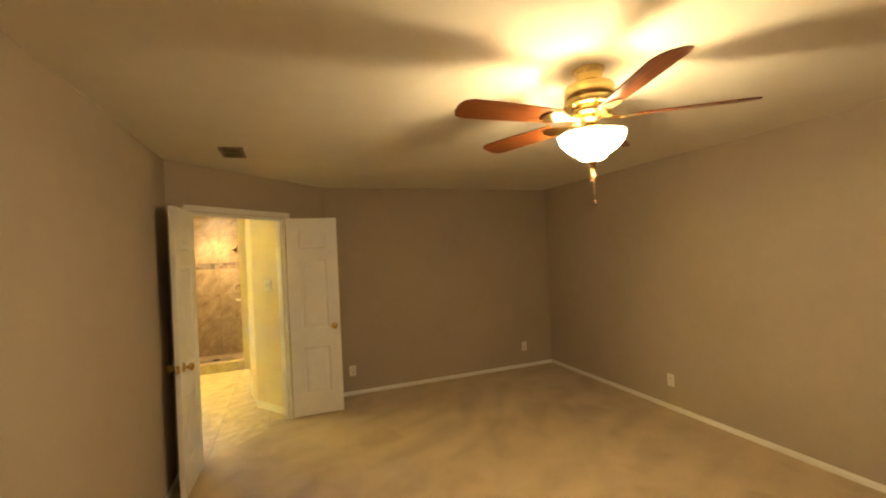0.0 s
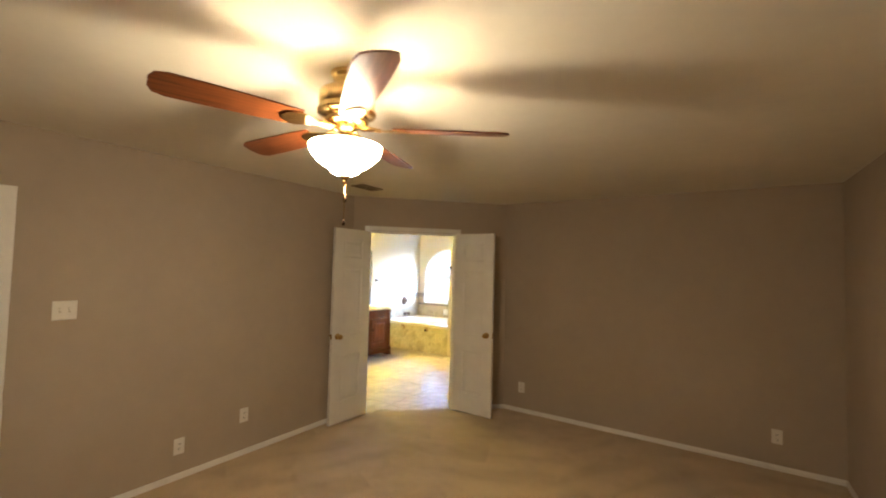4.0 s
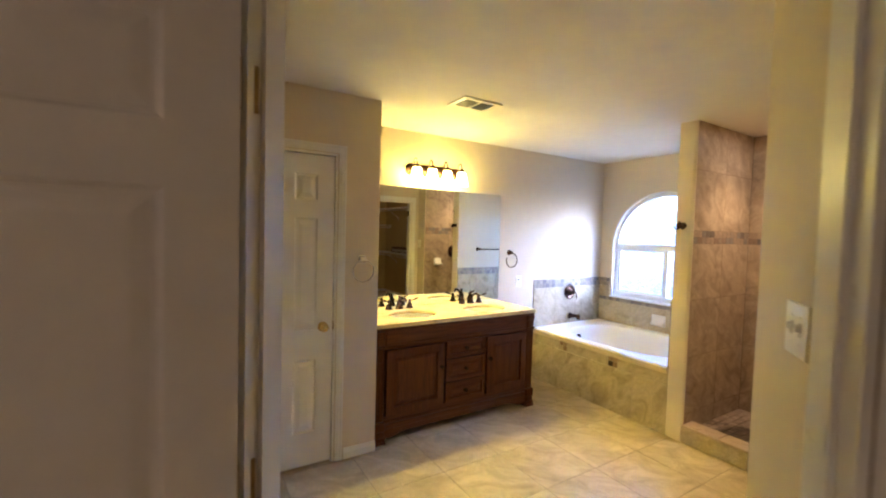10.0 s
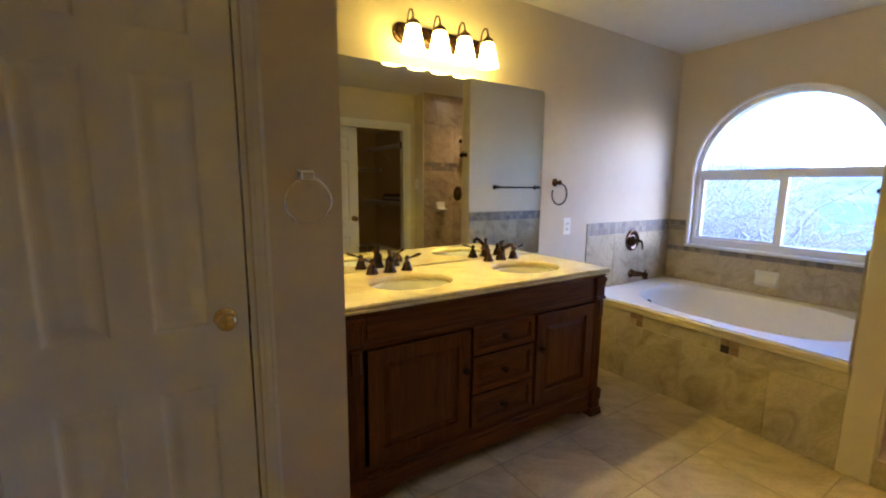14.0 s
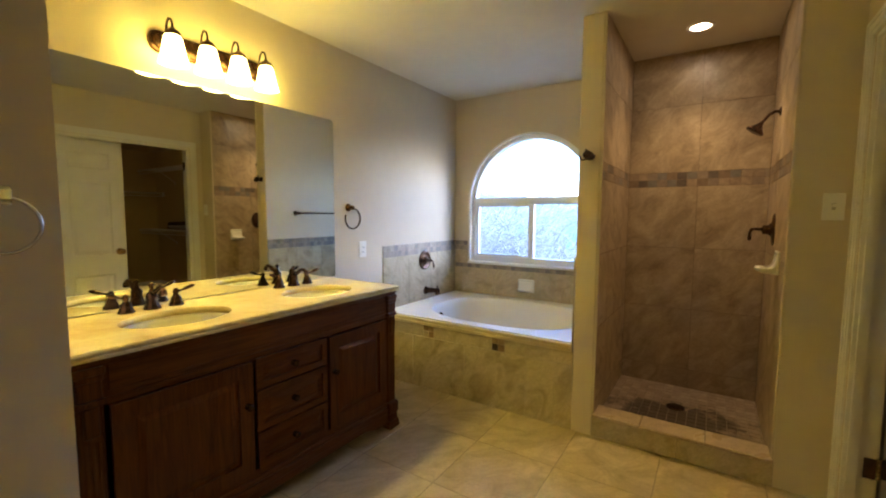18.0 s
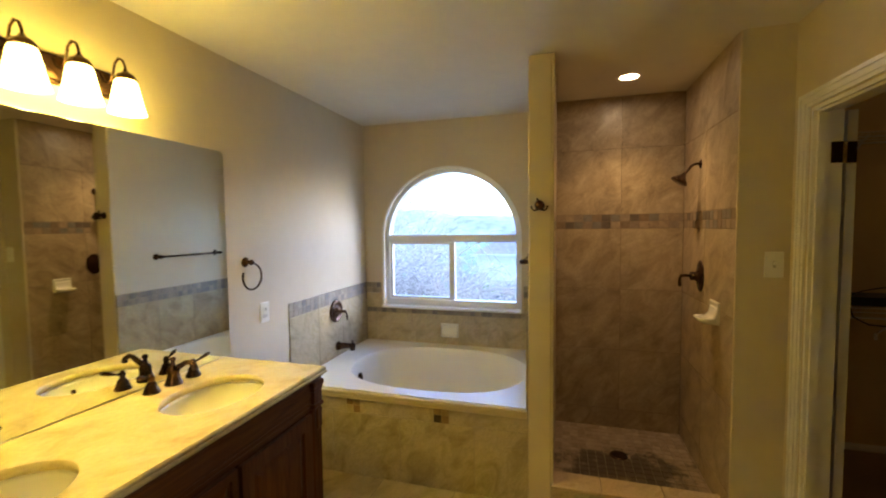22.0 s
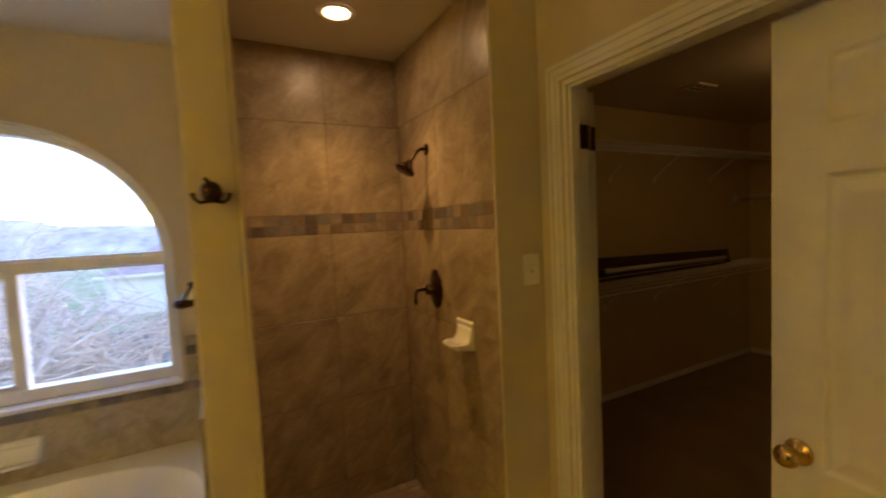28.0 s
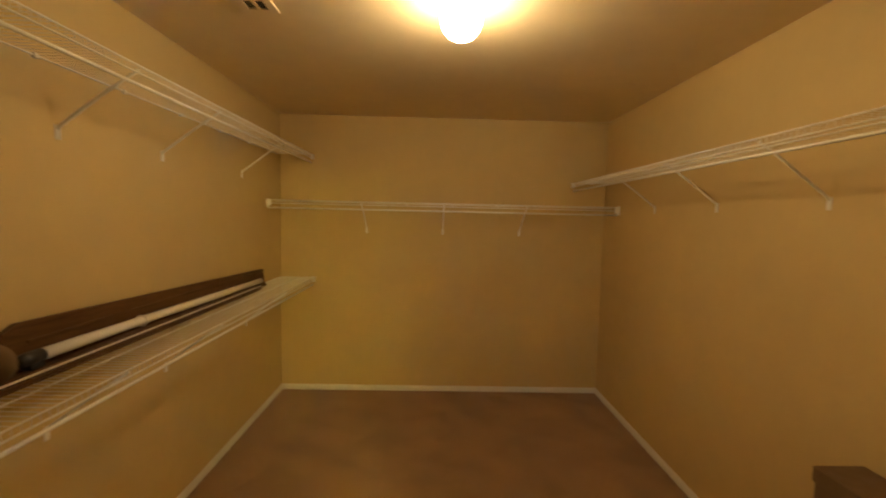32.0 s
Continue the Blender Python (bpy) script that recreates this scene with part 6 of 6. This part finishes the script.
def splits(a, b, step, start=None):
    """Cuts a..b at start + k * step."""
    cuts = [a]
    s = start if start is not None else a
    k = math.floor((a - s) / step) + 1
    while s + k * step < b - 0.004:
        if s + k * step > a + 0.004:
            cuts.append(s + k * step)
        k += 1
    return cuts + [b]


def tile_wall(parent, material, axis, face, side, us, zs, thick=0.009, gap=0.002, name="tile"):
    """Tiles on a wall plane: axis 'x' or 'y', its face, the way into the room, cuts along it and upward."""
    for u0, u1 in zip(us, us[1:]):
        for z0, z1 in zip(zs, zs[1:]):
            f0, f1 = sorted((face, face + side * thick))
            g = gap
            if axis == "x":
                piece(name, parent, material, f0, f1, u0 + g, u1 - g, z0 + g, z1 - g)
            else:
                piece(name, parent, material, u0 + g, u1 - g, f0, f1, z0 + g, z1 - g)


# bathroom floor
for i in range(-4, 5):
    for j in range(-7, 2):
        x0, y0 = 1.555 + i * 0.457, 5.562 + j * 0.457
        if x0 > 3.2 or x0 + 0.457 < 0 or y0 > 6.0 or y0 + 0.457 < 2.72 or x0 - y0 > -0.05:
            continue
        piece("tile", bath_floor, FLOOR_TILE, x0 + 0.0019, x0 + 0.4551, y0 + 0.0019, y0 + 0.4551, -0.012, 0.0)
# tub apron and wainscot
ap = solid("tub_apron", boxes((0.0, AX1, 5.9972, 6.09, -0.01, TUBZ - 0.036)), GROUT, "tan stone-look tiled tub apron with small mosaic accents", "tub surround", kind="structure")
tile_wall(ap, WALL_TILE, "y", 6.004, -1, [0.0, 0.305, 0.757, 1.214, AX1], [0.0, 0.400], 0.009)
us = [0.0, 0.402, 0.495, 0.972, 1.066, AX1]
for n, (u0, u1) in enumerate(zip(us, us[1:])):
    if n in (1, 3):
        for a in (0, 1):
            for b in (0, 1):
                m_ = DARK_CHIP if (n == 3 and a == 0 and b == 0) else APRON_CHIP
                piece("mosaic_chip", ap, m_, u0 + a * 0.0465 + 0.001, u0 + (a + 1) * 0.0465 - 0.001, 5.995, 6.004, 0.400 + b * 0.0465 + 0.001, 0.400 + (b + 1) * 0.0465 - 0.001, 0.001)
    else:
        piece("tile", ap, WALL_TILE, u0 + 0.002, u1 - 0.002, 5.995, 6.004, 0.402, TUBZ - 0.06)
ws = solid("tub_wainscot", boxes((0.001, 0.0052, 5.99, 7.097, TUBZ - 0.03, 1.062), (0.0052, AX1 - 0.0098, 7.0882, 7.099, TUBZ - 0.03, WIN[2] - 0.024), (AX1 - 0.0098, AX1 - 0.001, 5.995, 7.0882, TUBZ - 0.03, 1.062)), GROUT, "stone-look tile wainscot with a slate mosaic border round the tub", "wall tiles", kind="structure")
B0, B1 = 0.968, 1.062
tile_wall(ws, WALL_TILE, "x", 0.0015, 1, splits(5.99, 7.09, 0.335, 5.99), [TUBZ - 0.001, B0], 0.006)
tile_wall(ws, TUB_MOSAIC, "x", 0.0015, 1, splits(5.99, 7.09, 0.047), [B0, (B0 + B1) / 2, B1], 0.006, 0.001, "mosaic_chip")
tile_wall(ws, WALL_TILE, "x", AX1 - 0.003, -1, splits(5.995, 7.09, 0.335, 5.99), [TUBZ - 0.001, B0])
tile_wall(ws, TUB_MOSAIC, "x", AX1 - 0.003, -1, splits(5.995, 7.09, 0.047), [B0, (B0 + B1) / 2, B1], 0.009, 0.001, "mosaic_chip")
ZS = WIN[2] - 0.024
tile_wall(ws, WALL_TILE, "y", 7.095, -1, splits(0.012, AX1 - 0.012, 0.335, 0.10), [TUBZ - 0.001, ZS - 0.040])
tile_wall(ws, TUB_MOSAIC, "y", 7.095, -1, splits(0.012, AX1 - 0.012, 0.047), [ZS - 0.040, ZS], 0.009, 0.001, "mosaic_chip")
for a, b in ((0.012, WIN[0] - 0.032), (WIN[1] + 0.030, AX1 - 0.012)):
    tile_wall(ws, WALL_TILE, "y", 7.099, -1, [a, b], [ZS, B0], 0.012)
    tile_wall(ws, TUB_MOSAIC, "y", 7.099, -1, splits(a, b, 0.047), [B0, (B0 + B1) / 2, B1], 0.012, 0.001, "mosaic_chip")
# shower
SF = 0.08
sf = solid("shower_floor", boxes((SHX0, SHX1, SHY0 + 0.13, SHY1, -0.01, SF - 0.006)), GROUT, "stained brown mosaic-tiled shower floor", "shower floor", kind="structure")
for i, (x0, x1) in enumerate(zip(splits(SHX0 + 0.009, SHX1 - 0.009, 0.0515), splits(SHX0 + 0.009, SHX1 - 0.009, 0.0515)[1:])):
    ys = splits(SHY0 + 0.13, SHY1 - 0.009, 0.0515)
    for y0, y1 in zip(ys, ys[1:]):
        if math.hypot((x0 + x1) / 2 - 2.045, (y0 + y1) / 2 - 6.50) > 0.045:
            piece("mosaic_chip", sf, FLOOR_MOSAIC, x0 + 0.0015, x1 - 0.0015, y0 + 0.0015, y1 - 0.0015, SF - 0.007, SF, 0.001)
cb = solid("shower_curb", boxes((SHX0, SHX1, SHY0 - 0.0008, SHY0 + 0.13, -0.01, 0.118)), GROUT, "tan tiled shower curb with a lighter cap", "curb", kind="structure")
tile_wall(cb, WALL_TILE, "y", SHY0 + 0.006, -1, [SHX0, 2.085, SHX1], [0.0, 0.118], 0.009)
for a, b in ((SHX0 + 0.002, 1.90), (1.90, 2.21), (2.21, SHX1 - 0.002)):
    piece("cap_tile", cb, CURB_TILE, a + 0.001, b - 0.001, SHY0 - 0.012, SHY0 + 0.142, 0.118, 0.138, 0.004)
st = solid("shower_wall_backing", boxes((SHX0 - 0.001, SHX0 + 0.0095, SHY0 + 0.012, SHY1, SF, H), (SHX0 + 0.0095, SHX1 - 0.0095, SHY1 - 0.0095, SHY1 + 0.001, SF, H), (SHX1 - 0.0095, SHX1 + 0.001, SHY0 + 0.02, SHY1, SF, H)), SHOWER_GROUT, "tan stone-look shower wall tile with a slate mosaic border", "wall tiles", kind="structure")
Z1, Z2 = 1.522, 1.622
for x0, x1 in ((SHX0 - 0.0005, SHX0 + 0.0118), (SHX1 - 0.0118, SHX1 + 0.0005)):
    part("edge_trim", boxes((x0, x1, SHY0 - 0.0015, SHY0 + 0.014, 0.138, H), bevel=0.003), BATH_PAINT, st, "cream plaster edge of the shower opening")
ZROWS, ZTOP = [SF, 0.215, 0.652, 1.089, Z1], [Z2, 2.08, H]
cuts_n, cuts_w = [SHX0 + 0.011, 2.09, SHX1 - 0.011], [SHY0 + 0.013, 6.45, SHY1 - 0.011]
for us, ax, face, side in ((cuts_n, "y", SHY1 - 0.002, -1), (cuts_w, "x", SHX0 + 0.002, 1), (cuts_w, "x", SHX1 - 0.002, -1)):
    tile_wall(st, SHOWER_TILE, ax, face, side, us, ZROWS, 0.009, 0.0014)
    tile_wall(st, SHOWER_TILE, ax, face, side, us, ZTOP, 0.009, 0.0014)
    tile_wall(st, MOSAIC, ax, face, side, splits(us[0], us[-1], 0.062), [Z1, (Z1 + Z2) / 2, Z2], 0.009, 0.001, "mosaic_chip")
